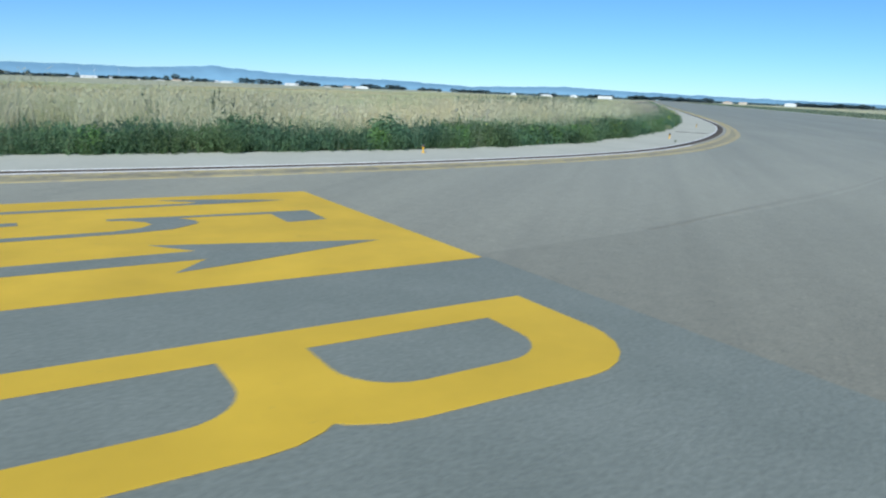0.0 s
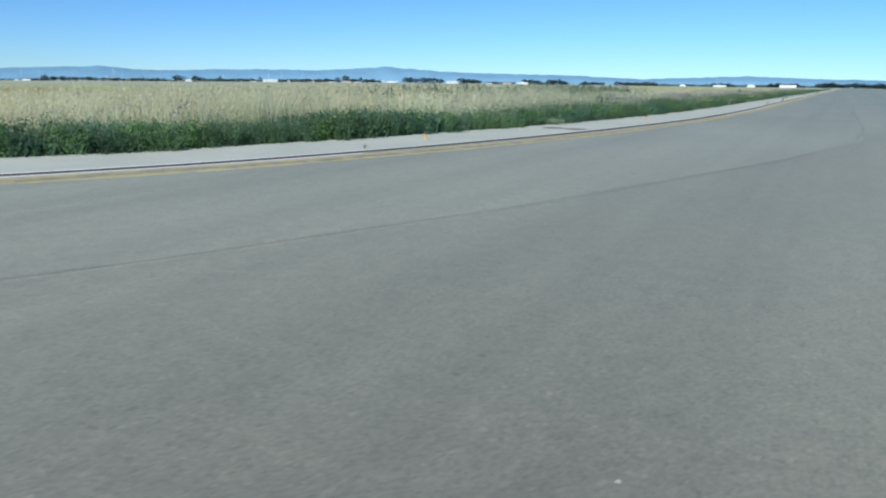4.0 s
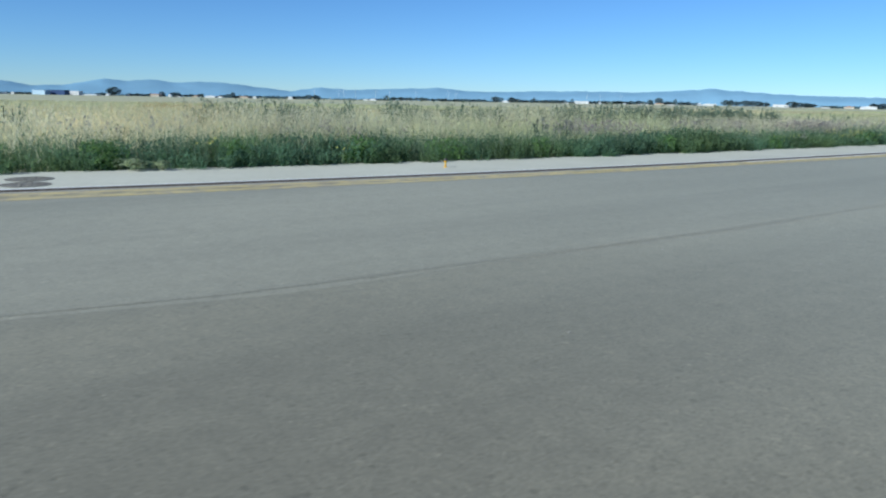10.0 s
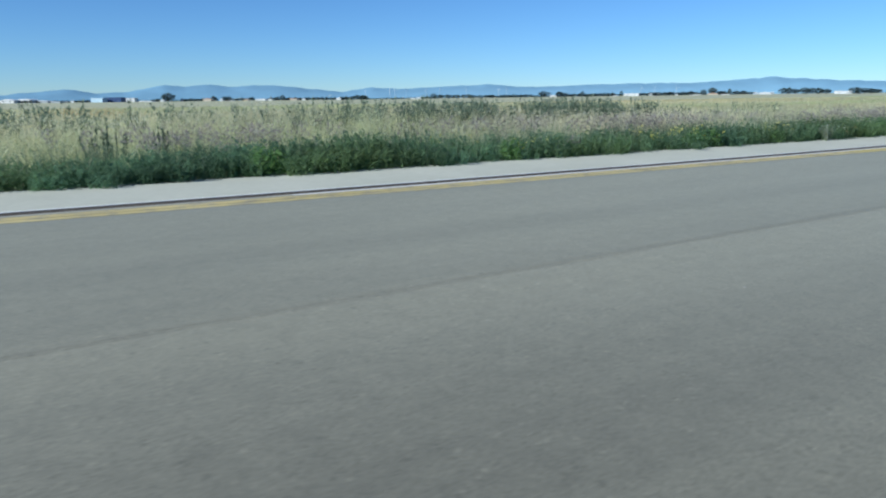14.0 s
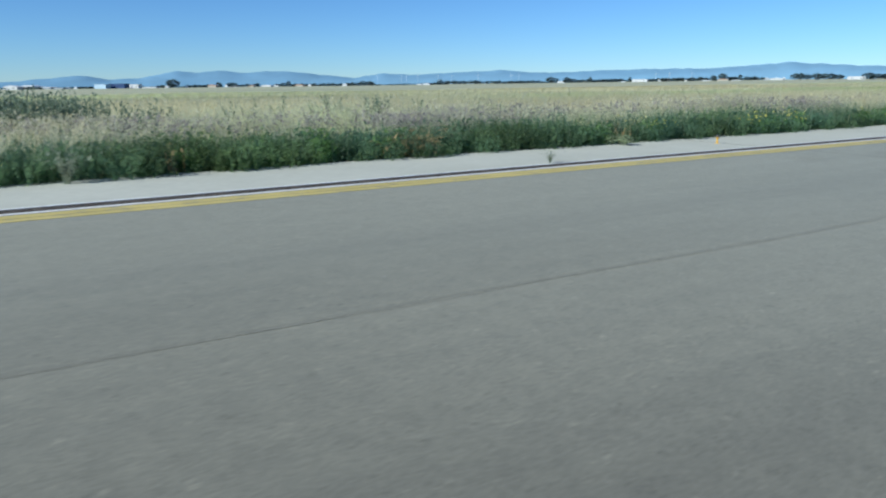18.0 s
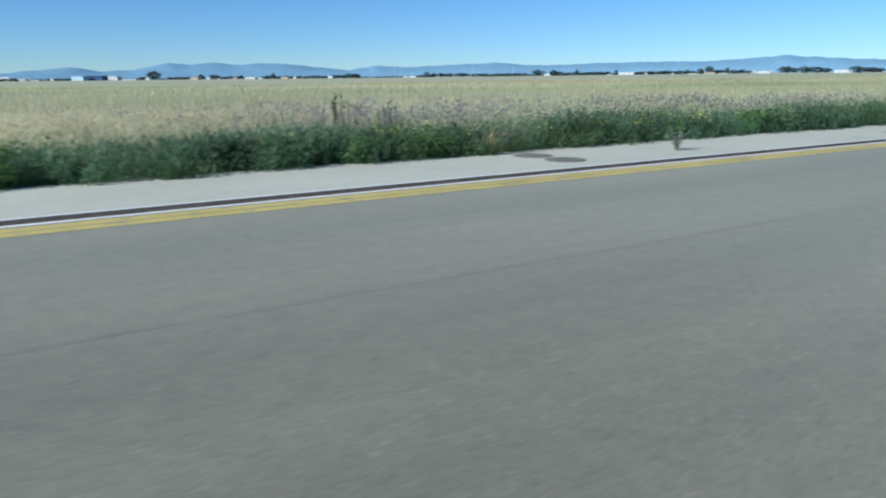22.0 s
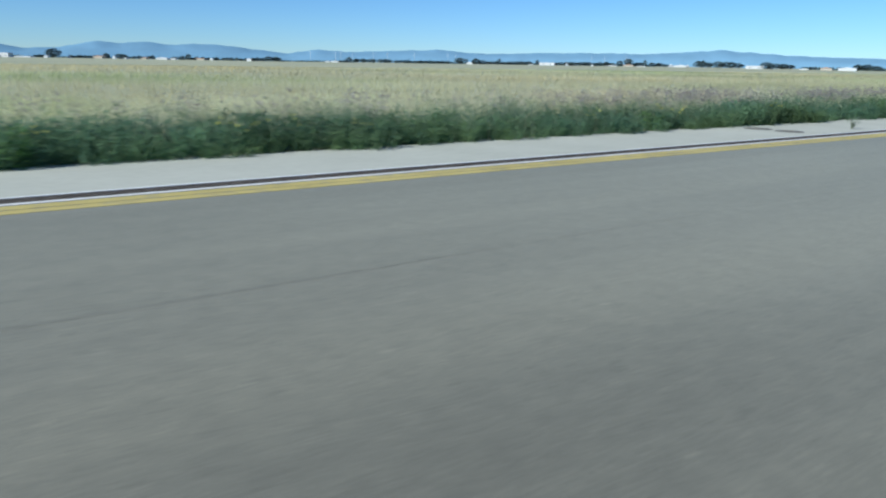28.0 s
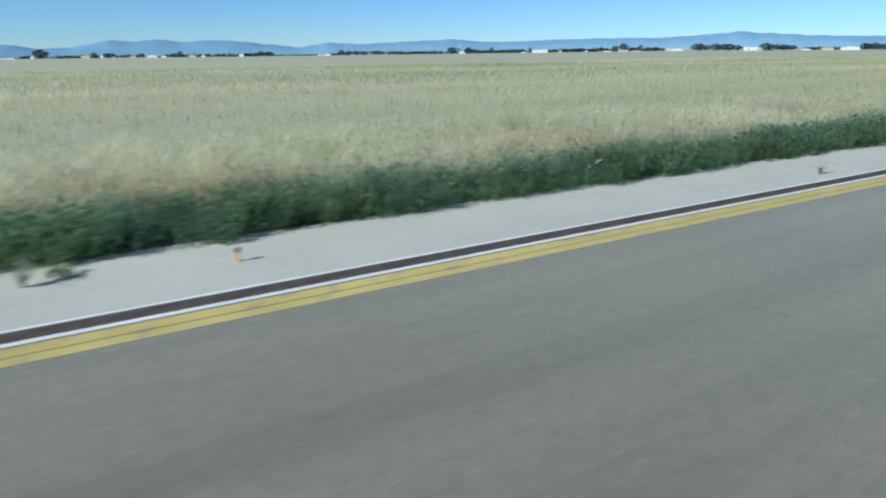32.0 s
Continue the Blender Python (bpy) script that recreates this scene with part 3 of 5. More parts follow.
def build_sign():
    root = tagged(empty("painted_sign", (0, 0, 0)), "large yellow painted sign with dark arrows on the asphalt", "ground marking")
    root.matrix_basis = SIGN
    def add(name, polys, z, mat, label=""):
        ob = sheet(name, polys, z, mat, label)
        ob.matrix_basis = Matrix()
        ob.parent = root
        if label:
            tagged(ob, label)
    rect = lambda u0, u1, v0, v1: [(u0, v0), (u1, v0), (u1, v1), (u0, v1)]
    add("backing", [rect(-0.05, 9.0, -4.6, -0.02)], 0.004, M_DARKPAINT, "dark grey paint field round the letter")
    add("panel", [rect(0.0, 9.0, 0.0, 3.9)], 0.004, M_YELLOW, "yellow paint panel")
    add("arrow", [[(0.48, 0.91), (1.15, 0.74), (1.76, 0.57), (2.32, 0.44), (2.02, 0.77), (9.0, 0.77), (9.0, 1.05), (2.02, 1.06), (2.32, 1.39), (1.96, 1.29)]], 0.008, M_DARKPAINT)
    add("arrow", [[(0.48, 3.30), (0.87, 3.25), (1.5, 3.26), (9.0, 3.20), (9.0, 3.40), (1.56, 3.36), (1.44, 3.42), (1.82, 3.66), (1.3, 3.58)]], 0.008, M_DARKPAINT)
    add("stroke", [[(2.47, 2.67), (2.07, 2.64), (1.84, 2.52), (1.72, 2.36), (1.72, 2.21), (2.0, 2.0), (2.35, 1.94), (4.4, 1.90), (4.4, 2.07), (2.5, 2.06), (2.25, 2.14), (2.13, 2.28), (2.16, 2.42), (2.3, 2.54), (2.47, 2.58)]], 0.008, M_DARKPAINT)
    add("stroke", [[(2.07, 2.63), (0.93, 2.575), (0.93, 2.47), (1.87, 2.535)]], 0.0085, M_DARKPAINT)
    add("stroke", [[(0.93, 2.575), (0.49, 2.55), (0.51, 2.01), (0.93, 1.98)]], 0.008, M_DARKPAINT)
    add("stroke", [rect(3.19, 3.75, 2.60, 2.75)], 0.008, M_DARKPAINT)
    # the big letter: a stem and two bowls
    add("letter_stem", [rect(0.44, 4.45, -1.32, -1.03)], 0.008, M_YELLOW)
    for u0, u1 in ((0.44, 2.52), (2.06, 4.45)):
        o = [(u0, -1.32)] + [(u0, -1.75)] + arc(u0 + 0.55, -1.70, 0.55, 0.58, 180, 270, 6)[1:] + arc(u1 - 0.6, -1.68, 0.6, 0.60, 270, 360, 6) + [(u1, -1.32)]
        i = [(u1 - 0.46, -1.32)] + arc(u1 - 0.80, -1.62, 0.34, 0.33, 0, -90, 6) + arc(u0 + 0.78, -1.62, 0.32, 0.32, -90, -180, 6) + [(u0 + 0.46, -1.32)]
        add("letter_bowl", [o + i], 0.0085 if u0 < 1 else 0.009, M_YELLOW)


build_sign()

# ---- vegetation ----
NRG = np.random.default_rng(5)


def blade(h, w, lean, az, seg=2, base=(0.0, 0.0)):
    """A bent blade: vertices and triangles."""
    dx, dy = math.cos(az), math.sin(az)
    vs, ts = [], []
    for k in range(seg):
        u = k / seg
        ww = w * (1 - u * 0.55) * 0.5
        cx, cy, cz = base[0] + dx * lean * h * u * u, base[1] + dy * lean * h * u * u, h * u
        vs += [(cx - dy * ww, cy + dx * ww, cz), (cx + dy * ww, cy - dx * ww, cz)]
    vs.append((base[0] + dx * lean * h, base[1] + dy * lean * h, h * (1 - 0.25 * lean * lean)))
    for k in range(seg - 1):
        a = 2 * k
        ts += [(a, a + 1, a + 3), (a, a + 3, a + 2)]
    a = 2 * (seg - 1)
    ts.append((a, a + 1, a + 2))
    return vs, ts


def merge(pieces):
    V, T, n = [], [], 0
    for vs, ts in pieces:
        V += vs
        T += [(a + n, b + n, c + n) for a, b, c in ts]
        n += len(vs)
    return np.array(V, dtype=np.float32), np.array(T, dtype=np.int32)


def leaf(at, length, width, az, el):
    """A folded leaf, two triangles."""
    c, s, ce, se = math.cos(az), math.sin(az), math.cos(el), math.sin(el)
    tip = (at[0] + c * ce * length, at[1] + s * ce * length, at[2] + se * length)
    mid = tuple((a + b) / 2 for a, b in zip(at, tip))
    l = (mid[0] - s * width / 2, mid[1] + c * width / 2, mid[2] - width * 0.15)
    r = (mid[0] + s * width / 2, mid[1] - c * width / 2, mid[2] - width * 0.15)
    return [at, l, tip, r], [(0, 1, 2), (0, 2, 3)]


def tuft_proto(rng, n, h, w, spread, lean, seg, head=True):
    ps = []
    for _ in range(n):
        hh, az = h * rng.uniform(0.6, 1.1), rng.uniform(0, 6.283)
        b = (rng.gauss(0, spread), rng.gauss(0, spread))
        ln = rng.uniform(0.1, lean)
        ps.append(blade(hh, w * rng.uniform(0.7, 1.3), ln, az, seg, b))
        if head and rng.random() < 0.5:
            t = (b[0] + math.cos(az) * ln * hh, b[1] + math.sin(az) * ln * hh, hh * (0.92 - 0.25 * ln * ln))
            ps.append(leaf(t, 0.15 * rng.uniform(0.7, 1.3), 0.026, az, rng.uniform(-0.7, 0.7)))
    return merge(ps)


def weed_proto(rng, n, h, size, spread):
    """A leafy weed: leaves up and round a few stems."""
    ps = []
    for _ in range(rng.randint(2, 4)):
        az, ln = rng.uniform(0, 6.283), rng.uniform(0.1, 0.5)
        hh = h * rng.uniform(0.7, 1.1)
        b = (rng.gauss(0, spread), rng.gauss(0, spread))
        ps.append(blade(hh, 0.012, ln, az, 1, b))
        for k in range(n):
            u = rng.uniform(0.12, 1.0)
            at = (b[0] + math.cos(az) * ln * hh * u * u + rng.gauss(0, 0.03), b[1] + math.sin(az) * ln * hh * u * u + rng.gauss(0, 0.03), hh * u * 0.97)
            s = size * rng.uniform(0.6, 1.3) * (1.15 - 0.5 * u)
            ps.append(leaf(at, s, s * rng.uniform(0.35, 0.6), rng.uniform(0, 6.283), rng.uniform(-0.1, 1.25)))
    return merge(ps)


def facet(at, nrm, length, width, spin):
    """A leaf lying across the direction nrm."""
    n = nrm.normalized()
    t = n.orthogonal().normalized()
    t = t * math.cos(spin) + n.cross(t) * math.sin(spin)
    w = n.cross(t) * (width / 2)
    a = Vector(at)
    m = a + t * (length * 0.5) + n * (length * 0.08)
    return [tuple(a), tuple(m + w), tuple(a + t * length), tuple(m - w)], [(0, 1, 2), (0, 2, 3)]


def bush_proto(rng, n, r, h, size):
    """A rounded leafy clump with a ragged top and a few shoots."""
    ps = []
    lobes = [(rng.gauss(0, r * 0.45), rng.gauss(0, r * 0.45), h * rng.uniform(0.30, 0.68), rng.uniform(0.5, 0.75)) for _ in range(5)]
    for k in range(n):
        cx, cy, cz, q = rng.choice(lobes)
        d = Vector((rng.gauss(0, 1), rng.gauss(0, 1), rng.gauss(0.25, 1))).normalized()
        z = cz + d.z * h * 0.34
        if z < 0.02:
            z = rng.uniform(0.02, 0.2)
        s = size * rng.uniform(0.6, 1.25)
        face = (d + Vector((rng.gauss(0, 0.35), rng.gauss(0, 0.35), 0.35 + rng.gauss(0, 0.3))))
        ps.append(facet((cx + d.x * r * q, cy + d.y * r * q, z), face, s, s * rng.uniform(0.45, 0.7), rng.uniform(0, 6.28)))
    for k in range(4):
        az, ln = rng.uniform(0, 6.28), rng.uniform(0.1, 0.35)
        ps.append(blade(h * rng.uniform(0.9, 1.2), 0.014, ln, az, 1, (rng.gauss(0, r * 0.5), rng.gauss(0, r * 0.5))))
    return merge(ps)


def feather_proto(rng, stems, per, r, h, size):
    """A soft upright weed: many fine leaflets up a sheaf of stems."""
    ps = []
    for _ in range(stems):
        az, q = rng.uniform(0, 6.283), r * math.sqrt(rng.random())
        dx, dy = math.cos(az), math.sin(az)
        ln, hh = rng.uniform(0.1, 0.45), h * rng.uniform(0.65, 1.1) * (1 - 0.3 * q / r)
        for _ in range(per):
            u = rng.uniform(0.08, 1.0)
            at = (dx * (q + ln * hh * u * u) + rng.gauss(0, 0.02), dy * (q + ln * hh * u * u) + rng.gauss(0, 0.02), hh * u)
            a, el, n = az + rng.gauss(0, 1.3), rng.uniform(0.0, 1.35), size * rng.uniform(0.6, 1.4)
            w = n * rng.uniform(0.16, 0.32)
            c, g = math.cos(a), math.sin(a)
            ps.append(([(at[0] - g * w, at[1] + c * w, at[2]), (at[0] + g * w, at[1] - c * w, at[2]),
                        (at[0] + c * math.cos(el) * n, at[1] + g * math.cos(el) * n, at[2] + math.sin(el) * n)], [(0, 1, 2)]))
    return merge(ps)


def bunch_proto(rng, n, h):
    """A bunch of wild oats: arching blades with drooping heads."""
    ps = []
    lead = rng.uniform(0, 6.283)
    for _ in range(n):
        az, ln, hh = lead + rng.gauss(0, 1.1), rng.uniform(0.15, 0.95), h * rng.uniform(0.7, 1.1)
        b = (rng.gauss(0, 0.09), rng.gauss(0, 0.09))
        ps.append(blade(hh, 0.013 * rng.uniform(0.7, 1.3), ln, az, 2, b))
        tip = (b[0] + math.cos(az) * ln * hh * 0.94, b[1] + math.sin(az) * ln * hh * 0.94, hh * (0.93 - 0.25 * ln * ln))
        for _ in range(rng.choice((0, 1, 2))):
            ps.append(leaf((tip[0] + rng.gauss(0, 0.03), tip[1] + rng.gauss(0, 0.03), tip[2] + rng.gauss(0, 0.04)), rng.uniform(0.07, 0.16), 0.024, az + rng.gauss(0, 0.6), rng.uniform(-1.0, 0.5)))
    return merge(ps)


def spray_proto(rng, n, h, size, tall=1.0):
    """Small loose flower heads at the tips of thin stems."""
    ps = []
    for _ in range(n):
        at = (rng.gauss(0, 0.10), rng.gauss(0, 0.10), h * rng.uniform(0.72, 1.08))
        for k in range(3):
            ps.append(leaf(at, size * rng.uniform(0.6, 1.3) * tall, size * 0.7 / tall, rng.uniform(0, 6.283), rng.uniform(-0.3, 1.1) if tall == 1 else rng.uniform(0.4, 1.4)))
    return merge(ps)


def scatter(name, protos, x, y, scale, material, label, category, tall=None):
    """Lay prototypes out as one mesh of uncountable growth."""
    n = len(x)
    which = NRG.integers(0, len(protos), n)
    V, T, base = [], [], 0
    for k, (pv, pt) in enumerate(protos):
        idx = np.nonzero(which == k)[0]
        m = len(idx)
        if not m:
            continue
        a = NRG.uniform(0, 2 * np.pi, m)
        c, s = np.cos(a), np.sin(a)
        sc = scale[idx]
        th = sc * (tall[idx] if tall is not None else 1.0)
        X = (pv[None, :, 0] * c[:, None] - pv[None, :, 1] * s[:, None]) * sc[:, None] + x[idx][:, None]
        Y = (pv[None, :, 0] * s[:, None] + pv[None, :, 1] * c[:, None]) * sc[:, None] + y[idx][:, None]
        Z = pv[None, :, 2] * th[:, None] + ground_height(x[idx], y[idx])[:, None]
        V.append(np.stack([X, Y, Z], 2).reshape(-1, 3))
        T.append((pt[None] + (np.arange(m) * len(pv))[:, None, None] + base).reshape(-1, 3))
        base += m * len(pv)
    return arrays_to_object(name, np.concatenate(V), np.concatenate(T), material, "stuff", label, category)


def waves(x, y, f, seed):
    """Smooth field between 0 and 1, for patches of growth."""
    r = np.random.default_rng(seed)
    v = np.zeros_like(x)
    for k in range(6):
        a, p, g = r.uniform(0, 6.283), r.uniform(0, 6.283), f * r.uniform(0.6, 1.9)
        v += np.sin((x * np.cos(a) + y * np.sin(a)) * g + p)
    return 1 / (1 + np.exp(-v * 0.9))


def spots(x0, x1, d0, d1, per_m2):
    """Random places by x and offset from the drain's middle."""
    n = int((x1 - x0) * (d1 - d0) * per_m2)
    x, d = NRG.uniform(x0, x1, n), NRG.uniform(d0, d1, n)
    y, nx, ny = edge_at(x)
    turn = np.clip((14.0 - d) / 8.0, 0, 1)      # far out, straight across the field
    return x + d * nx * turn, y + d * (ny * turn + 1 - turn), d


def fringe(x):
    """Where the growth begins, an uneven line."""
    return 2.12 + 0.16 * (waves(x, x * 0, 1.3, 3) - 0.5) + 0.14 * (waves(x, x * 0, 5.0, 4) - 0.5)


PR = random.Random(11)
TUFTS = [tuft_proto(PR, 7, 0.95, 0.014, 0.10, 0.8, 2) for _ in range(8)]
FAR_TUFTS = [tuft_proto(PR, 9, 0.95, 0.02, 0.25, 0.45, 1) for _ in range(6)]
FARTHER = [tuft_proto(PR, 7, 0.5, 0.06, 0.6, 0.9, 1, False) for _ in range(5)]
WEEDS = [weed_proto(PR, 10, 0.60, 0.10, 0.07) for _ in range(5)]
BUSHES = [bush_proto(PR, 120, 0.25, 0.56, 0.048) for _ in range(7)]
FEATHERS = [feather_proto(PR, 17, 17, 0.24, 0.62, 0.062) for _ in range(10)]
OATS = [bunch_proto(PR, 30, 0.98) for _ in range(7)]
LUSH = [bush_proto(PR, 230, 0.25, 0.56, 0.062) for _ in range(4)]
SPRAYS = [spray_proto(PR, 9, 0.72, 0.046, 1.5) for _ in range(6)]
BLOOMS = [spray_proto(PR, 4, 0.50, 0.042) for _ in range(5)]
VERGE = [bush_proto(PR, 22, 0.5, 0.6, 0.3) for _ in range(4)]
STALKS = [tuft_proto(PR, 9, 0.80, 0.010, 0.12, 0.5, 2, False) for _ in range(5)]
GREYS = [weed_proto(PR, 10, 0.78, 0.05, 0.08) for _ in range(5)]
DEAD = [tuft_proto(PR, 12, 0.5, 0.012, 0.07, 0.9, 2) for _ in range(3)]

# green belt along the concrete
def belt(x0, x1, per_m2, lead):
    x, y, d = spots(x0, x1, 2.05, 4.2, per_m2)
    ok = (d > fringe(x) + lead) & (NRG.random(len(x)) < np.clip(1.25 - (d - 3.3) / 0.9, 0, 1))
    x, y, d = x[ok], y[ok], d[ok]
    front = np.clip((d - fringe(x)) / 0.6, 0, 1)
    return x, y, (0.62 + 0.38 * front) * NRG.uniform(0.7, 1.15, len(x)) * (0.80 + 0.34 * waves(x, y, 0.9, 8))


x, y, sc = belt(62, 304, 3.0, 0.12)
scatter("green_weeds", BUSHES, x, y, sc, M_GREEN, "dense dark green roadside weeds along the concrete shoulder", "weeds")
x, y, sc = belt(62, 304, 13.0, 0.10)
scatter("feathery_weeds", FEATHERS, x, y, sc * 1.04, M_GREEN, "fine-leaved dark green weeds crowding the concrete shoulder", "weeds")
x, y, d = spots(60, 84, 2.1, 4.0, 3)
ok = d > fringe(x) + 0.15
scatter("bend_weeds", BUSHES, x[ok], y[ok], NRG.uniform(0.7, 1.1, ok.sum()), M_GREEN, "dense dark green weeds round the bend", "weeds")
x, y, d = spots(62, 312, 2.05, 4.4, 2.2)
ok = d > fringe(x) + 0.05
scatter("tall_weeds", WEEDS, x[ok], y[ok], NRG.uniform(0.6, 1.2, ok.sum()), M_GREEN, "single taller green weeds standing in the belt", "weeds")
x, y, d = spots(62, 304, 2.6, 4.7, 12)
scatter("green_grass", STALKS, x, y, NRG.uniform(0.7, 1.05, len(x)), M_STALK, "thin green grass stalks rising out of the weed belt", "grass")
x, y, d = spots(62, 304, 3.1, 4.6, 3.2)
scatter("green_oats", OATS, x, y, NRG.uniform(0.75, 1.0, len(x)), M_STALK, "arching half-green oats behind the weed belt", "grass", np.full(len(x), 0.82))
x, y, d = spots(172, 270, 3.6, 6.4, 2.6)
ok = NRG.random(len(x)) < waves(x, y, 0.5, 91) * 0.75 * np.clip((256 - x) / 16, 0, 1)
scatter("rising_green_grass", OATS, x[ok], y[ok], NRG.uniform(0.75, 1.05, ok.sum()), M_STALK, "half-green grass rising behind the weed belt", "grass", np.full(ok.sum(), 0.85))
x, y, d = spots(240, 312, 2.05, 3.7, 9)
ok = d > fringe(x) + 0.04
scatter("belt_grass", STALKS, x[ok], y[ok], NRG.uniform(0.5, 0.75, ok.sum()), M_GREEN, "thick green grass filling the weed belt", "grass")
x, y, d = spots(240, 312, 2.15, 3.5, 6)
ok = d > fringe(x) + 0.08
scatter("belt_weeds", BUSHES, x[ok], y[ok], NRG.uniform(0.6, 0.95, ok.sum()), M_GREEN, "low green weeds filling the belt", "weeds")
# rounded bright weeds at the fringe: some where they stand out, the rest by chance
cx = np.array([69.9, 72.2, 74.6, 75.9, 77.0, 78.4, 81.2, 81.5, 84.5, 85.6, 87.4, 90.3, 92.6, 95.0, 97.0, 97.3, 99.8, 104.5, 109.6, 115.4, 118.9, 122.6, 126.0, 131.0, 132.6, 136.4, 140.9, 147.2, 152.3, 153.6, 159.5, 181.0, 186.5, 209.0, 262.5, 264.8])
cx = np.append(cx, NRG.uniform(62, 300, 26))
cd = np.append(NRG.uniform(2.38, 2.62, 36), NRG.uniform(2.5, 3.2, 26))
many = NRG.integers(2, 5, len(cx))
x, d = np.repeat(cx, many) + NRG.normal(0, 0.16, many.sum()), np.repeat(cd, many) + NRG.uniform(0, 0.2, many.sum())
ey, enx, eny = edge_at(x)
scatter("broadleaf_weeds", LUSH, x + d * enx, ey + d * eny, NRG.uniform(0.7, 1.12, len(x)), M_BRIGHT, "bright green broad-leaved weeds among the dark ones", "weeds")
n = 15
cx, cy = np.repeat(np.array([71.95, 69.5]), (9, 6)), np.repeat(np.array([10.75, 12.9]), (9, 6))
x, y = cx + NRG.normal(0, 0.2, n), cy + NRG.normal(0, 0.2, n)
scatter("rounded_weeds", LUSH, x, y, NRG.uniform(1.05, 1.45, n), M_GREEN, "tall rounded dark green weeds in the belt", "weeds")
x, y, d = spots(312, 520, 2.1, 4.4, 2)
scatter("far_green_weeds", WEEDS, x, y, NRG.uniform(1.2, 1.7, len(x)), M_GREEN, "dark green weed belt farther along the shoulder", "weeds", np.full(len(x), 0.65))
# mauve and yellow flowers
def stretches(x, spans):
    """Density along the edge: 1 inside the spans, fading over a few metres outside."""
    v = np.zeros_like(x)
    for a, c, top in spans:
        v = np.maximum(v, top * np.clip(np.minimum(x - a, c - x) / 3.0 + 0.6, 0, 1))
    return v


x, y, d = spots(70, 330, 3.5, 8.4, 24)
dens = stretches(x, ((93, 99, 0.15), (103, 121, 0.9), (121, 135, 0.75), (138.5, 141.5, 0.95), (151, 168, 0.8), (168, 178, 0.12), (208, 222, 0.2), (222, 247, 0.85), (258, 266, 0.35)))
dens = np.clip(0.74 * dens * np.clip((waves(x, d * 1.5, 0.8, 31) - 0.34) * 2.2, 0.14, 1) * np.clip((8.6 - d) / 2.5, 0.1, 1), 0.012, 1)
ok = NRG.random(len(x)) < dens
scatter("mauve_flowers", SPRAYS, x[ok], y[ok], NRG.uniform(0.75, 1.15, ok.sum()), M_PURPLE, "dusty mauve wild flowers behind the green weeds", "flowers")
cx = np.repeat(np.array([155.0, 111.6]), 14)      # two clumps in flower at the edge of the concrete
scatter("flower_clumps", SPRAYS, cx + NRG.normal(0, 0.22, 28), np.repeat(np.array([3.15, 3.2]), 14) + NRG.normal(0, 0.12, 28), NRG.uniform(0.35, 0.7, 28), M_PURPLE, "pale mauve flower clumps at the edge of the concrete", "flowers")
ok = (NRG.random(len(x)) < dens * 0.22) & (dens > 0.06)
scatter("grey_weeds", GREYS, x[ok], y[ok], NRG.uniform(0.8, 1.2, ok.sum()), M_THISTLE, "grey-green stalky weeds among the mauve flowers", "weeds")
n = 75          # one crowded patch in full flower
scatter("flower_patch", SPRAYS, 127.4 + NRG.uniform(-1.05, 1.0, n), 5.1 + NRG.normal(0, 0.42, n), NRG.uniform(0.75, 1.05, n), M_PURPLE, "crowded patch of greyish mauve flowers behind the belt", "flowers")
x, y, d = spots(66, 330, 2.25, 2.95, 16)
dens = stretches(x, ((110.5, 114.5, 0.7), (114.5, 118.5, 0.9), (132, 137.5, 0.8), (139, 141, 0.5), (154, 160, 0.7), (181, 184, 0.4), (196, 200, 0.4), (208, 212, 0.4)))
ok = (NRG.random(len(x)) < np.clip(dens * np.clip((waves(x, d, 1.6, 41) - 0.35) * 2.5, 0, 1), 0.03, 1)) & (d > fringe(x) + 0.1)
scatter("yellow_flowers", BLOOMS, x[ok], y[ok], NRG.uniform(0.8, 1.25, ok.sum()), M_FLOWER, "small yellow wild flowers in the green weeds", "flowers")
# dry grass, thinner with distance
x, y, d = spots(60, 310, 3.0, 14.0, 5.2)
ok = NRG.random(len(x)) < np.clip((d - 3.0) / 1.6, 0.05, 1)
x, y, d = x[ok], y[ok], d[ok]
tall = np.interp(x, [60, 110, 135, 330], [1.12, 1.04, 0.68, 0.6]) * (0.75 + 0.4 * waves(x, y, 0.35, 51))
scatter("dry_grass", TUFTS, x, y, NRG.uniform(0.85, 1.15, len(x)), M_DRY, "tall straw-coloured dry grass with seed heads", "grass", tall)
x, y, d = spots(60, 305, 3.3, 11.5, 2.4)
ok = NRG.random(len(x)) < np.clip((d - 3.1) / 1.3, 0.1, 1) * np.clip(0.35 + 1.1 * waves(x, y, 0.8, 61), 0, 1)
x, y, d = x[ok], y[ok], d[ok]
tall = np.interp(x, [60, 110, 135, 330], [1.2, 1.12, 0.78, 0.68]) * (0.75 + 0.4 * waves(x, y, 0.35, 51))
scatter("wild_oats", OATS, x, y, NRG.uniform(0.85, 1.15, len(x)), M_DRY, "arching bunches of pale wild oats in the dry grass", "grass", tall)
x, y, d = spots(64, 400, 13.5, 42.0, 2.0)
tall = np.interp(x, [60, 110, 135, 420], [0.9, 0.75, 0.5, 0.46]) * (0.75 + 0.4 * waves(x, y, 0.2, 52))
scatter("dry_grass_field", FAR_TUFTS, x, y, NRG.uniform(0.85, 1.15, len(x)), M_FARDRY, "dry grass field farther from the taxiway", "grass", tall)
x, y, d = spots(64, 600, 41.0, 115.0, 0.75)
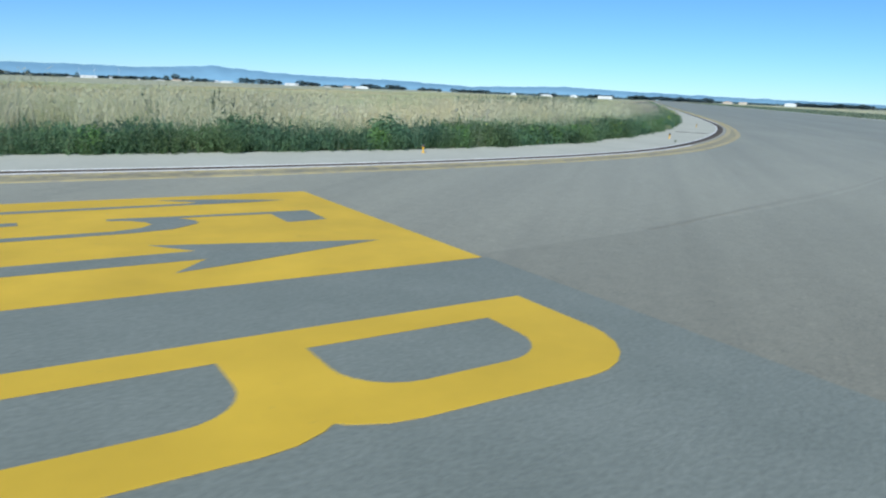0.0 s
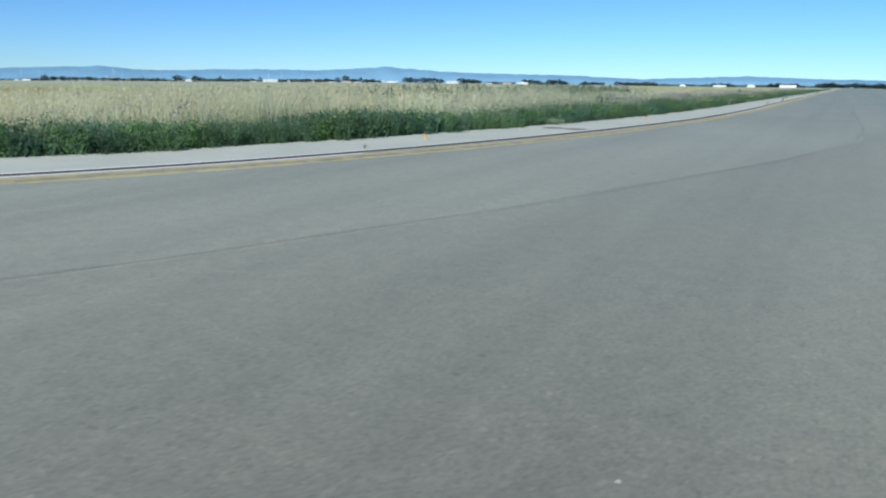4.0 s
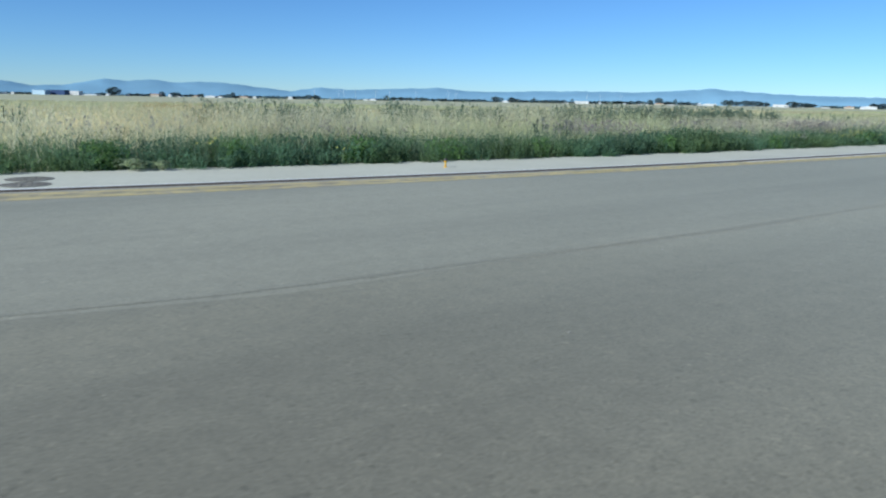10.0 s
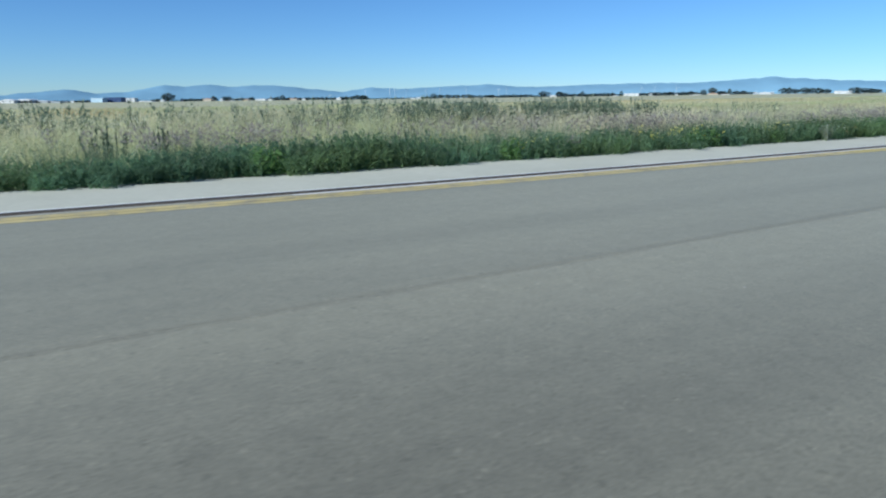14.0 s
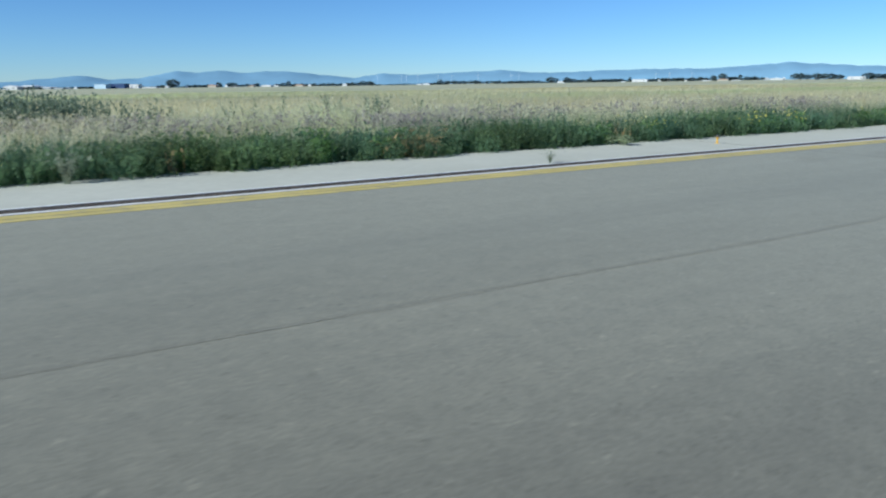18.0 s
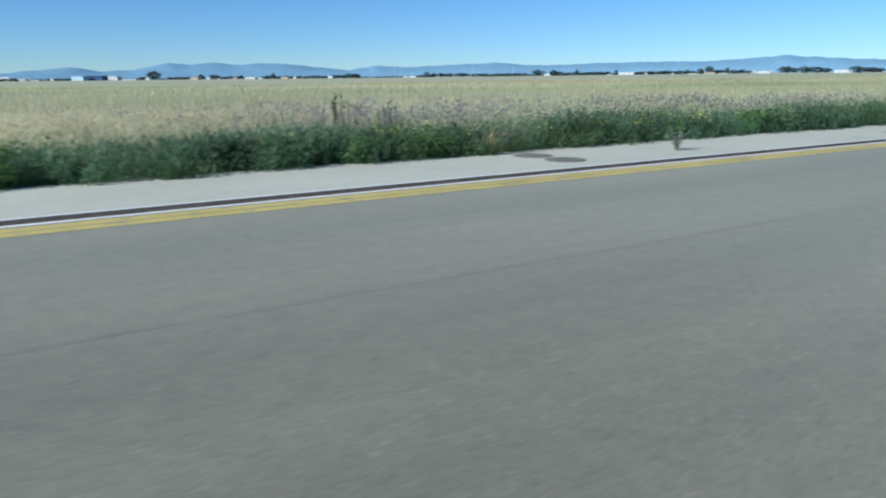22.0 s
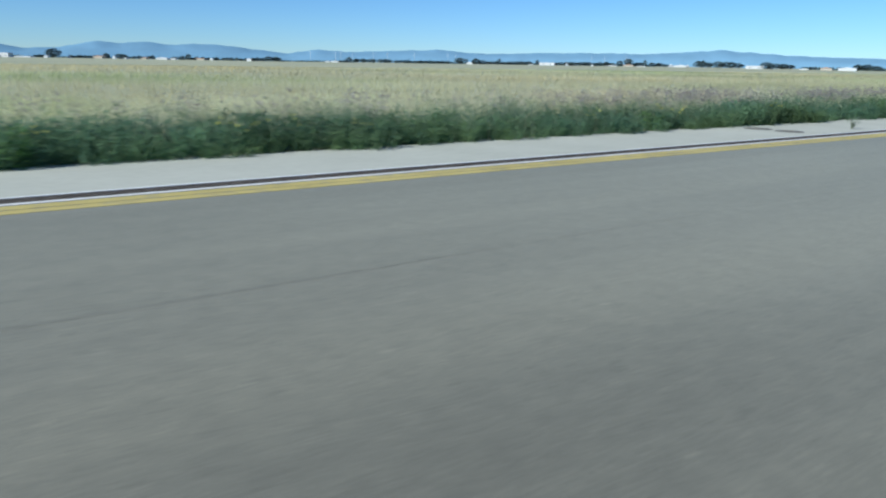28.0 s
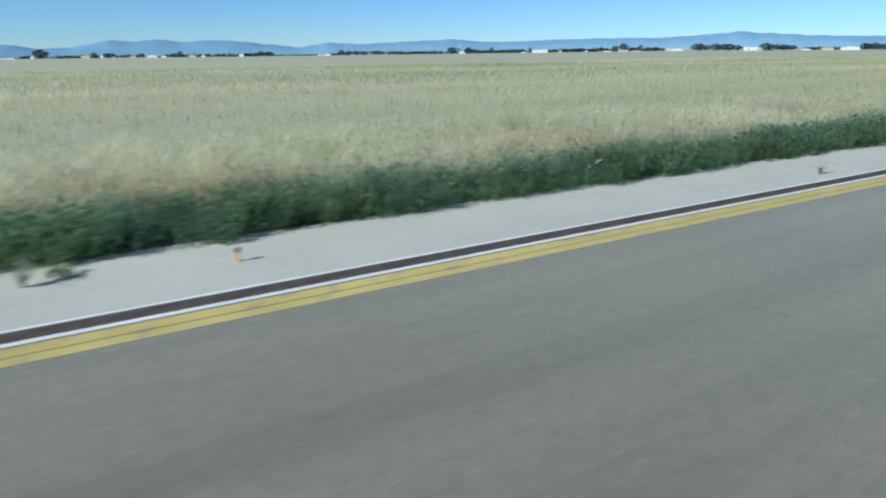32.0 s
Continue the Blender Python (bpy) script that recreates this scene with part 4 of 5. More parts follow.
scatter("dry_grass_distance", FARTHER, x, y, NRG.uniform(0.85, 1.2, len(x)), M_FARDRY, "distant pale dry grass field", "grass", 0.6 + 0.35 * waves(x, y, 0.1, 53))
# a patch of rust-coloured dock in the field
n = 150
a, r = NRG.uniform(0, 6.283, n), np.sqrt(NRG.uniform(0, 1, n))
scatter("rusty_dock", FAR_TUFTS, 105.5 + 4.0 * r * np.cos(a), 56.0 + 6.0 * r * np.sin(a), NRG.uniform(0.6, 0.85, n), M_ORANGE, "patch of rust-coloured dead dock in the field", "weeds")
# far verge beyond the taxiway
n = 3000
x = NRG.uniform(40, 700, n)
y = -23.4 - 0.006 * (x - 100) - NRG.uniform(0, 1, n) ** 1.3 * 22 - 1.2
scatter("verge_grass", VERGE, x, y, NRG.uniform(1.0, 1.9, n), M_THISTLE, "dull green verge grass beyond the taxiway", "grass", np.full(n, 0.45))
n = 2500
x = NRG.uniform(100, 700, n)
y = -42 - NRG.uniform(0, 60, n)
scatter("verge_dry_grass", FAR_TUFTS, x, y, NRG.uniform(1.0, 1.5, n), M_DRY, "dry grass beyond the taxiway's far side", "grass", np.full(n, 0.6))


# ---- thistles and single weeds ----
def thistle(rng, h):
    """A tall spiny plant: steep branches from a stem, crowded with narrow leaves."""
    root = empty("thistle", (0, 0, 0))
    st, lf = [], []
    for k in range(9):
        az, ln = rng.uniform(0, 6.28), rng.uniform(0.05, 0.42)
        hh = h * (1.0 if k == 0 else rng.uniform(0.6, 0.98))
        st.append(blade(hh, 0.02, ln, az, 3))
        for j in range(34):
            u = rng.uniform(0.08, 1.0)
            at = (math.cos(az) * ln * hh * u * u, math.sin(az) * ln * hh * u * u, hh * u * (1 - 0.2 * ln * ln))
            lf.append(leaf(at, rng.uniform(0.09, 0.19) * (1.15 - 0.55 * u), 0.03, rng.uniform(0, 6.28), rng.uniform(0.1, 1.3)))
    for nm, ps, mat in (("stem", st, M_THISTLE), ("leaves", lf, M_THISTLE)):
        v, t = merge(ps)
        ob = arrays_to_object(nm, v, t, mat)
        ob.parent = root
    return tagged(root, "tall grey-green thistle standing in dry grass", "thistle", "thistles in the grass")


def branching_thistle(rng, h):
    """A dark thistle whose bare branches spread low down and then stand upright."""
    root = empty("branching_thistle", (0, 0, 0))
    st, lf = [], []
    for k in range(11):
        az, out = rng.uniform(0, 6.28), 0.0 if k == 0 else rng.uniform(0.10, 0.46)
        hh = h * (1.0 if k == 0 else rng.uniform(0.55, 0.95) * (1.1 - 0.5 * out))
        dx, dy = math.cos(az), math.sin(az)
        spine = [(out * (1 - math.exp(-3.2 * u)), hh * u) for u in (0, 0.12, 0.3, 0.5, 0.75, 1.0)]
        vs, ts = [], []
        for q, (r, z) in enumerate(spine):
            w = 0.021 * (1 - 0.11 * q)
            vs += [(dx * r - dy * w, dy * r + dx * w, z), (dx * r + dy * w, dy * r - dx * w, z), (dx * (r + w), dy * (r + w), z)]
        for q in range(len(spine) - 1):
            for a, c in ((0, 1), (1, 2), (2, 0)):
                p = 3 * q
                ts += [(p + a, p + c, p + 3 + c), (p + a, p + 3 + c, p + 3 + a)]
        st.append((vs, ts))
        for j in range(30):
            u = rng.uniform(0.1, 1.0)
            r = out * (1 - math.exp(-3.2 * u))
            lf.append(leaf((dx * r, dy * r, hh * u), rng.uniform(0.06, 0.14) * (1.2 - 0.4 * u), 0.03, rng.uniform(0, 6.28), rng.uniform(0.4, 1.35)))
    for nm, ps in (("stem", st), ("leaves", lf)):
        v, t = merge(ps)
        arrays_to_object(nm, v, t, M_DARKSTEM).parent = root
    return tagged(root, "dark branching thistle standing clear of dry grass", "thistle", "branching thistles")


BT = branching_thistle(PR, 1.0)
for k, (xx, yy, hh, turn, wide) in enumerate([(102.3, 5.95, 0.92, 20, 1.35), (103.2, 5.9, 0.9, 140, 1.0), (102.1, 6.2, 0.7, 80, 1.1), (89.2, 9.1, 1.2, 200, 0.9), (153.1, 6.1, 1.08, 50, 0.9), (154.2, 6.1, 0.92, 300, 0.9), (72.9, 15.6, 1.2, 10, 0.8)]):
    m = pose(xx, yy, -0.06, 0, 0, turn)
    ob = BT if k == 0 else copy_thing(BT, m)
    ob.matrix_basis = m @ Matrix.Diagonal((hh * wide, hh * wide, hh, 1))
TH = [thistle(PR, 1.0) for _ in range(5)]
TH_AT = [(89.8, 9.6, 1.1), (71.5, 16.5, 1.1), (74.0, 15.0, 1.0), (238.0, 7.0, 0.85), (246.5, 6.8, 0.8), (151.6, 8.0, 0.6), (122.8, 9.6, 1.12), (123.5, 10.6, 0.9), (124.6, 9.6, 1.12), (125.3, 10.2, 1.0), (127.3, 10.0, 1.08), (128.3, 9.6, 1.05), (128.6, 9.9, 1.0), (128.1, 10.1, 0.95), (126.0, 10.0, 1.05), (126.7, 9.5, 0.9), (132.0, 9.8, 0.95), (131.5, 8.0, 0.85)]
rt = random.Random(9)
for k in range(345):        # a belt of thistles, closing up and thinning again along the field
    dense = k % 3
    xx = rt.uniform(108.5, 121.2) + rt.gauss(0, 0.8) if dense else rt.choice((95.3, 96.6, 98.2, 101.2, 103.5, 105.0, 106.8, 120.0, 121.6, 130.0)) + rt.gauss(0, 0.7)
    yy = spline_y(xx) + (9.0 if dense else 10.0) + 4.6 * rt.random() ** 1.3
    TH_AT.append((xx, yy, rt.uniform(1.02, 1.36) * (1.0 if xx < 122.0 else 0.8)))
for k, (xx, yy, hh) in enumerate(TH_AT):
    src = TH[k % 5]
    m = pose(xx, yy, -0.06, 0, 0, rt.uniform(0, 360))
    if k < 5:
        src.matrix_basis = m @ Matrix.Diagonal((hh, hh, hh, 1))
    else:
        ob = copy_thing(src, m)
        wd = rt.uniform(0.8, 1.15)
        ob.scale = (hh * wd, hh * wd, hh)


def sprig(rng, h, n, mat):
    """A wispy weed growing from a joint of the concrete."""
    root = empty("joint_weed", (0, 0, 0))
    st, lf = [], []
    for k in range(n):
        az, ln = rng.uniform(0, 6.28), rng.uniform(0.2, 1.15)
        hh = h * rng.uniform(0.5, 1.05)
        st.append(blade(hh, 0.008, ln, az, 2, (rng.gauss(0, 0.012), rng.gauss(0, 0.012))))
        for j in range(7):
            u = rng.uniform(0.25, 1)
            lf.append(leaf((math.cos(az) * ln * hh * u * u, math.sin(az) * ln * hh * u * u, hh * u * (1 - 0.2 * ln)), rng.uniform(0.03, 0.065), 0.02, rng.uniform(0, 6.28), rng.uniform(-0.3, 1.0)))
    for nm, ps in (("stem", st), ("leaves", lf)):
        v, t = merge(ps)
        arrays_to_object(nm, v, t, mat).parent = root
    return tagged(root, "wispy grey-green weed growing from the concrete", "weed", "weeds on the concrete")


def small_bush(rng, r, h, mat):
    """A low rounded weed on the concrete: short stems under a leafy dome."""
    root = empty("shoulder_weed", (0, 0, 0))
    v, t = merge([blade(h * 0.8, 0.008, rng.uniform(0.2, 0.7), rng.uniform(0, 6.28), 2) for _ in range(9)])
    arrays_to_object("stem", v, t, mat).parent = root
    v, t = bush_proto(rng, 340, r, h, 0.06)
    arrays_to_object("leaves", v, t, mat).parent = root
    return tagged(root, "low rounded green weed growing on the concrete", "weed", "weeds on the concrete")


def upright_weed(rng, h, mat):
    """A leafy weed with several upright stems."""
    root = empty("upright_weed", (0, 0, 0))
    v, t = merge([blade(h * rng.uniform(0.7, 1.0), 0.009, rng.uniform(0.05, 0.35), rng.uniform(0, 6.28), 2) for _ in range(8)])
    arrays_to_object("stem", v, t, mat).parent = root
    v, t = feather_proto(rng, 16, 22, 0.10, h, 0.07)
    arrays_to_object("leaves", v, t, mat).parent = root
    return tagged(root, "upright leafy green weed growing on the concrete", "weed", "weeds on the concrete")


SPR = [sprig(PR, 0.46, 40, M_SPRIG), small_bush(PR, 0.15, 0.26, M_PALELEAF), small_bush(PR, 0.26, 0.36, M_GREEN), upright_weed(PR, 0.48, M_BRIGHT)]
SPR_AT = [(127.70, 0.99, 0, 0.6), (141.34, 0.95, 0, 0.9), (143.80, 1.13, 0, 0.85), (188.58, 1.15, 0, 1.0), (227.11, 1.34, 0, 0.8), (229.85, 0.98, 0, 0.95), (237.53, 1.05, 1, 0.9),
          (240.69, 1.08, 0, 1.1), (245.55, 1.13, 0, 1.05), (241.55, 1.72, 0, 0.8), (157.60, 1.67, 0, 1.05), (170.91, 2.07, 0, 0.75), (171.78, 1.9, 0, 0.8), (193.31, 1.67, 3, 0.95), (193.83, 1.65, 0, 1.35), (198.12, 1.22, 0, 1.0), (206.46, 2.40, 2, 0.7),
          (267.63, 2.26, 0, 0.9), (268.03, 2.4, 1, 0.7), (281.71, 1.34, 0, 0.6), (120.62, 2.72, 0, 1.45), (115.0, 2.60, 2, 0.7), (131.05, 2.7, 1, 1.1), (90.9, 4.05, 1, 1.1), (91.3, 3.95, 1, 0.9), (80.66, 4.00, 0, 0.3), (189.68, 2.3, 2, 0.8)]
for k, (xx, yy, kind, sc) in enumerate(SPR_AT):
    m = pose(xx, yy, 0.006, 0, 0, rt.uniform(0, 360))
    firsts = [next(i for i, s in enumerate(SPR_AT) if s[2] == q) for q in range(4)]
    if k in firsts:
        SPR[kind].matrix_basis = m @ Matrix.Diagonal((sc, sc, sc, 1))
    else:
        ob = copy_thing(SPR[kind], m)
        ob.scale = (sc, sc, sc * (0.75 if kind == 1 else 1.0))

# a few dead weeds at the fringe
x = np.array([145.5, 145.8, 145.4, 131.4, 186.8, 154.6, 122.1, 193.1, 193.4])
y = np.array([3.5, 3.6, 3.8, 3.1, 3.0, 3.0, 3.1, 2.8, 2.7])
x, y = np.append(x, 145.55 + NRG.normal(0, 0.14, 12)), np.append(y, 3.35 + NRG.normal(0, 0.15, 12))
x, y = np.append(x, 126.35 + NRG.normal(0, 0.25, 9)), np.append(y, 3.3 + NRG.normal(0, 0.12, 9))
scatter("dead_weeds", DEAD, x, y, NRG.uniform(1.0, 1.5, len(x)), M_ORANGE, "dead orange-brown weeds at the fringe", "weeds")


# ---- edge markers and covers ----
def marker():
    root = empty("edge_marker", (0, 0, 0))
    bm = bmesh.new()
    ring(bm, 0.046, 0.042, 0, 0.010, 14, cap0=True)
    part("base_plate", bm, M_LAMP, root)
    bm = bmesh.new()
    ring(bm, 0.024, 0.017, 0.010, 0.045, 12, cap1=False)
    ring(bm, 0.017, 0.019, 0.045, 0.095, 12, cap1=False)
    ring(bm, 0.019, 0.037, 0.095, 0.130, 12, cap1=True)
    part("body", bm, M_LAMP, root)
    bm = bmesh.new()
    ring(bm, 0.035, 0.038, 0.130, 0.142, 12, cap1=False)
    ring(bm, 0.038, 0.030, 0.142, 0.168, 12, cap1=False)
    ring(bm, 0.030, 0.010, 0.168, 0.182, 12, cap1=True)
    part("lamp_cap", bm, M_LAMPDARK, root, "dark domed lens")
    return tagged(root, "small amber taxiway edge light on the concrete", "edge light", "taxiway edge lights")


first = marker()
for k, (xx, yy) in enumerate([(96.32, 2.38), (83.15, 4.11), (71.19, 9.52), (132.96, 1.87), (165.11, 2.04), (200.7, 1.97), (236.14, 2.05), (269.92, 1.91), (304.0, 1.95)]):
    m = pose(xx, yy, 0.006, 0, 0, 20 * k)
    if k == 0:
        first.matrix_basis = m
    else:
        copy_thing(first, m)


def cover():
    root = empty("manhole_cover", (0, 0, 0))
    bm = bmesh.new()
    for i in range(28):
        a, b = 2 * math.pi * i / 28, 2 * math.pi * (i + 1) / 28
        q = [bm.verts.new((r * math.cos(t), r * math.sin(t), z)) for t in (a, b) for r, z in ((0.29, 0.004), (0.33, 0.004), (0.33, -0.05))]
        bm.faces.new((q[0], q[1], q[4], q[3]))
        bm.faces.new((q[1], q[2], q[5], q[4]))
    part("frame_ring", bm, M_COVER, root)
    bm = bmesh.new()
    ring(bm, 0.283, 0.283, -0.03, 0.003, 28, cap0=True)
    for r in (0.08, 0.16, 0.24):
        for i in range(10):
            a = 2 * math.pi * i / 10 + r * 9
            box(bm, r * math.cos(a) - 0.014, r * math.cos(a) + 0.014, r * math.sin(a) - 0.014, r * math.sin(a) + 0.014, 0.002, 0.008)
    part("lid", bm, M_COVER, root)
    return tagged(root, "round cast-iron manhole cover set in the concrete", "manhole cover", "manhole covers")


first = cover()
for k, (xx, yy) in enumerate([(155.05, 1.66), (154.98, 2.40), (224.80, 1.65), (224.75, 2.42), (89.15, 2.66), (89.27, 3.37)]):
    m = pose(xx, yy, 0.008, 0, 0, 31 * k)
    if k == 0:
        first.matrix_basis = m
    else:
        copy_thing(first, m)

def disc():
    bm = bmesh.new()
    ring(bm, 0.075, 0.07, -0.02, 0.004, 18, cap0=True)
    root = empty("inset_plate", (0, 0, 0))
    part("plate", bm, M_COVER, root)
    bm = bmesh.new()
    ring(bm, 0.012, 0.010, 0.004, 0.008, 8)
    part("bolt", bm, M_COVER, root)
    return tagged(root, "small round metal plate set in the concrete", "metal plate", "plates in the concrete")


first = disc()
for k, (xx, yy) in enumerate([(164.38, 1.72), (184.93, 2.21)]):
    m = pose(xx, yy, 0.006, 0, 0, 40 * k)
    if k == 0:
        first.matrix_basis = m
    else:
        copy_thing(first, m)

# loose stones on the asphalt, too many to count
sv, st_ = [], []
rs = random.Random(3)
for k in range(700):
    xx, dd = rs.uniform(58, 300), -rs.uniform(0.8, 11.0)
    px, py = off(xx, dd)
    r = rs.choice((0.004, 0.005, 0.006, 0.008, 0.009))
    b = len(sv)
    sv += [(px - r, py - r, 0), (px + r, py - r * rs.uniform(0.5, 1), 0), (px + r * rs.uniform(0.4, 1), py + r, 0), (px - r * rs.uniform(0.3, 1), py + r, 0), (px, py, r * rs.uniform(0.8, 1.4))]
    st_ += [(b, b + 1, b + 4), (b + 1, b + 2, b + 4), (b + 2, b + 3, b + 4), (b + 3, b, b + 4)]
arrays_to_object("gravel", np.array(sv), np.array(st_), M_STONE, "stuff", "loose pale grit scattered on the asphalt", "gravel")


# ---- distance ----


def house(x, y, width, height, wall, roof="flat", roof_mat=None, depth=None, windows=0, name="warehouse", label="", category="building"):
    """A far building that turns its long side to the airfield."""
    depth = depth or width * 0.6
    az = math.degrees(math.atan2(x - 130, y))
    root = empty(name, (x, y, float(ground_height(x, y)) - 0.1), -az - 38 * max(0.0, 1 - max(az, 0) / 55))
    bm = bmesh.new()
    w, e = width / 2, height
    if roof == "flat":
        box(bm, -w, w, 0, depth, 0, e)
        box(bm, -w - 0.2, w + 0.2, -0.2, depth + 0.2, e, e + 0.35)
        part("wall", bm, wall, root)
    else:
        box(bm, -w, w, 0, depth, 0, e * 0.72)
        part("wall", bm, wall, root)
        bm = bmesh.new()
        n = 8 if roof == "arch" else 2
        pr = []
        for i in range(n + 1):
            u = -1 + 2 * i / n
            z = e * 0.72 + e * 0.28 * (math.sqrt(max(0, 1 - u * u)) if roof == "arch" else 1 - abs(u))
            pr.append([bm.verts.new((u * (w + 0.3), q, z)) for q in (-0.4, depth + 0.4)])
        for p, q in zip(pr, pr[1:]):
            bm.faces.new((p[0], q[0], q[1], p[1]))
        bm.faces.new([p[0] for p in pr])
        bm.faces.new([p[1] for p in pr][::-1])
        part("roof", bm, roof_mat or M_ROOF, root)
    for k in range(windows):
        cx = -w + width * (k + 0.5) / windows
        bm = bmesh.new()
        box(bm, cx - min(1.2, width / windows * 0.2), cx + min(1.2, width / windows * 0.2), -0.12, -0.02, e * 0.3, e * 0.48)
        part("window", bm, M_GLASS, root)
    return tagged(root, label or "far pale industrial building with a plain wall", category)


house(106, 1275, 23, 6.5, M_WHITE, "gable", M_ROOF, 14, 2, label="far white shed with a low gable roof")
house(129, 1278, 24, 6.5, M_WHITE, "arch", M_ROOF, 16, 0, label="far white hall with a curved pale roof")
house(150, 1275, 26, 4.0, M_GREYW, "gable", M_ROOF, 16, 4, label="far long grey shed with dark openings")


def skyline(a, back=0.0):
    """A place at the far end of the field, by its bearing in degrees."""
    r = float(np.interp(a, [0, 4.5, 8, 12, 17, 24, 34, 44, 50, 54, 59, 66, 75, 90], [1270, 1290, 1430, 1420, 1560, 1520, 1360, 1206, 1163, 1138, 1060, 1120, 1060, 1030])) + back
    return 164.3 + r * math.sin(radians(a)), -6.7 + r * math.cos(radians(a))


LOOKS = {"w": (M_WHITE, "gable", M_ROOF, "house", "far low white house among trees", "house"), "t": (M_TERRA, "gable", M_TILE, "house", "far ochre house with a tiled roof", "house"),
         "g": (M_GREYW, "flat", None, "warehouse", "far low dark grey shed", "building"), "p": (M_GREYW, "gable", M_ROOF, "warehouse", "far grey shed with a pale metal roof", "building"),
         "a": (M_WHITE, "arch", M_ROOF, "warehouse", "far small white hall with an arched roof", "building"), "l": (M_LBLUE, "flat", None, "warehouse", "far light blue clad hall", "building"),
         "b": (M_BLUE, "flat", None, "warehouse", "far large dark blue clad hall", "building"), "f": (M_WHITE, "flat", None, "warehouse", "far long white warehouse", "building")}
BUILT = [(0.24, 18.2, 2.6, "g"), (0.83, 8.1, 3.5, "p"), (1.37, 5.2, 4.4, "a"), (2.96, 20.2, 9, "l"), (4.05, 28.6, 10.1, "b"), (5.26, 16.6, 8.6, "f"), (6.3, 28.8, 3, "w"), (7.62, 7.4, 5.2, "w"), (9.04, 4.8, 4.2, "w"), (10.85, 17.6, 7.4, "t"), (11.9, 5, 6.4, "w"), (12.42, 15, 4.3, "w"), (13.76, 13.6, 5.6, "t"), (14.97, 21.6, 5.8, "w"), (15.69, 12.2, 4.7, "w"), (17.47, 23, 6, "t")]
BUILT += [(18.38, 8.1, 6, "w"), (21.09, 10.5, 7.3, "w"), (26.98, 9.1, 3.6, "w"), (27.54, 14.8, 4.7, "w"), (38.15, 12, 5.2, "w"), (42.93, 8.3, 2.8, "w"), (44.17, 24.3, 6.6, "f"), (45.97, 17.5, 8.3, "p"), (47.58, 4.2, 3.7, "w"), (48.95, 18.3, 2.7, "w"), (50.23, 15.5, 5.3, "t"), (51.15, 13.6, 2.2, "w"), (53.28, 7.7, 6.8, "p"), (53.93, 16.7, 5.9, "w"), (54.43, 4.5, 6.7, "p"), (59.02, 21.5, 6, "f"), (60.03, 7.1, 3.7, "w"), (62.08, 11.3, 3, "w")]
for a, w, h, kind in BUILT:
    wall, roof, rmat, nm, lab, cat = LOOKS[kind]
    xx, yy = skyline(a, 12.0 if kind == "p" else 0.0)
    house(xx, yy, w, h * (0.74 if a < 40 else 0.6), wall, roof, rmat, min(14, w * 0.7), 2 if kind == "f" else 0, nm, lab, cat)
for xx, yy, ww, hh in ((1169, 207, 10, 4.5), (1178, 157, 21, 4.5), (1183, 115, 12, 6)):
    house(xx, yy, ww * 0.85, hh * 0.7, M_WHITE, "gable", M_ROOF, 9, 0, "house", "far low pale house among trees", "house")
house(1078, 424, 19, 4.0, M_WHITE, "gable", M_ROOF, windows=0, label="far large white farmhouse on a rise")
house(1069, 444, 12, 3.6, M_TERRA, "gable", M_TILE, windows=0, label="far ochre farm wing with a tiled roof")
house(1160, 66, 21, 3.5, M_WHITE, "flat", label="far long low white shed")
house(1157, -106, 13, 4, M_TERRA, "gable", M_TILE, windows=0, label="far ochre house with a tiled roof")
house(1153, -126, 11, 3.2, M_TERRA, "flat", windows=0, label="far ochre block beside a house")
house(1136, -185, 15, 4.4, M_WHITE, "arch", M_ROOF, 20, label="far white hangar with an arched roof")


def far_tree(rng, h, spread):
    """A tapered trunk with limbs and a crown of many leaf clumps."""
    root = empty("tree", (0, 0, 0))
    bm = bmesh.new()
    ring(bm, 0.28, 0.14, 0, h * 0.5, 7)
    for k in range(4):
        a, L = rng.uniform(0, 6.28), spread * 0.5
        p = [bm.verts.new((0.1 * math.cos(a + q), 0.1 * math.sin(a + q), h * 0.35)) for q in (0, 2.1, 4.2)]
        t = bm.verts.new((math.cos(a) * L, math.sin(a) * L, h * rng.uniform(0.6, 0.75)))
        for i in range(3):
            bm.faces.new((p[i], p[(i + 1) % 3], t))
    part("trunk", bm, M_BARK, root)
    ps = []
    bumps = [(Vector((rng.gauss(0, 1), rng.gauss(0, 1), rng.gauss(0, 0.8))).normalized(), rng.uniform(0.1, 0.3)) for _ in range(9)]
    for k in range(560):
        q = Vector((rng.gauss(0, 1), rng.gauss(0, 1), rng.gauss(0, 1))).normalized()
        r = 0.72 + sum(g * max(0.0, q.dot(p) - 0.6) / 0.4 for p, g in bumps)
        r *= rng.uniform(0.55, 1.0) ** 0.5
        ps.append(leaf((q.x * r * spread * 0.5, q.y * r * spread * 0.5, h * (0.50 + 0.46 * q.z * r)), rng.uniform(0.7, 1.5), rng.uniform(0.6, 1.2), rng.uniform(0, 6.28), rng.uniform(-0.6, 1.0)))
    v, t = merge(ps)
    arrays_to_object("crown", v, t, M_HAZE_CROWN).parent = root
    return tagged(root, "far dark green broad-crowned tree on the plain", "tree", "far trees")


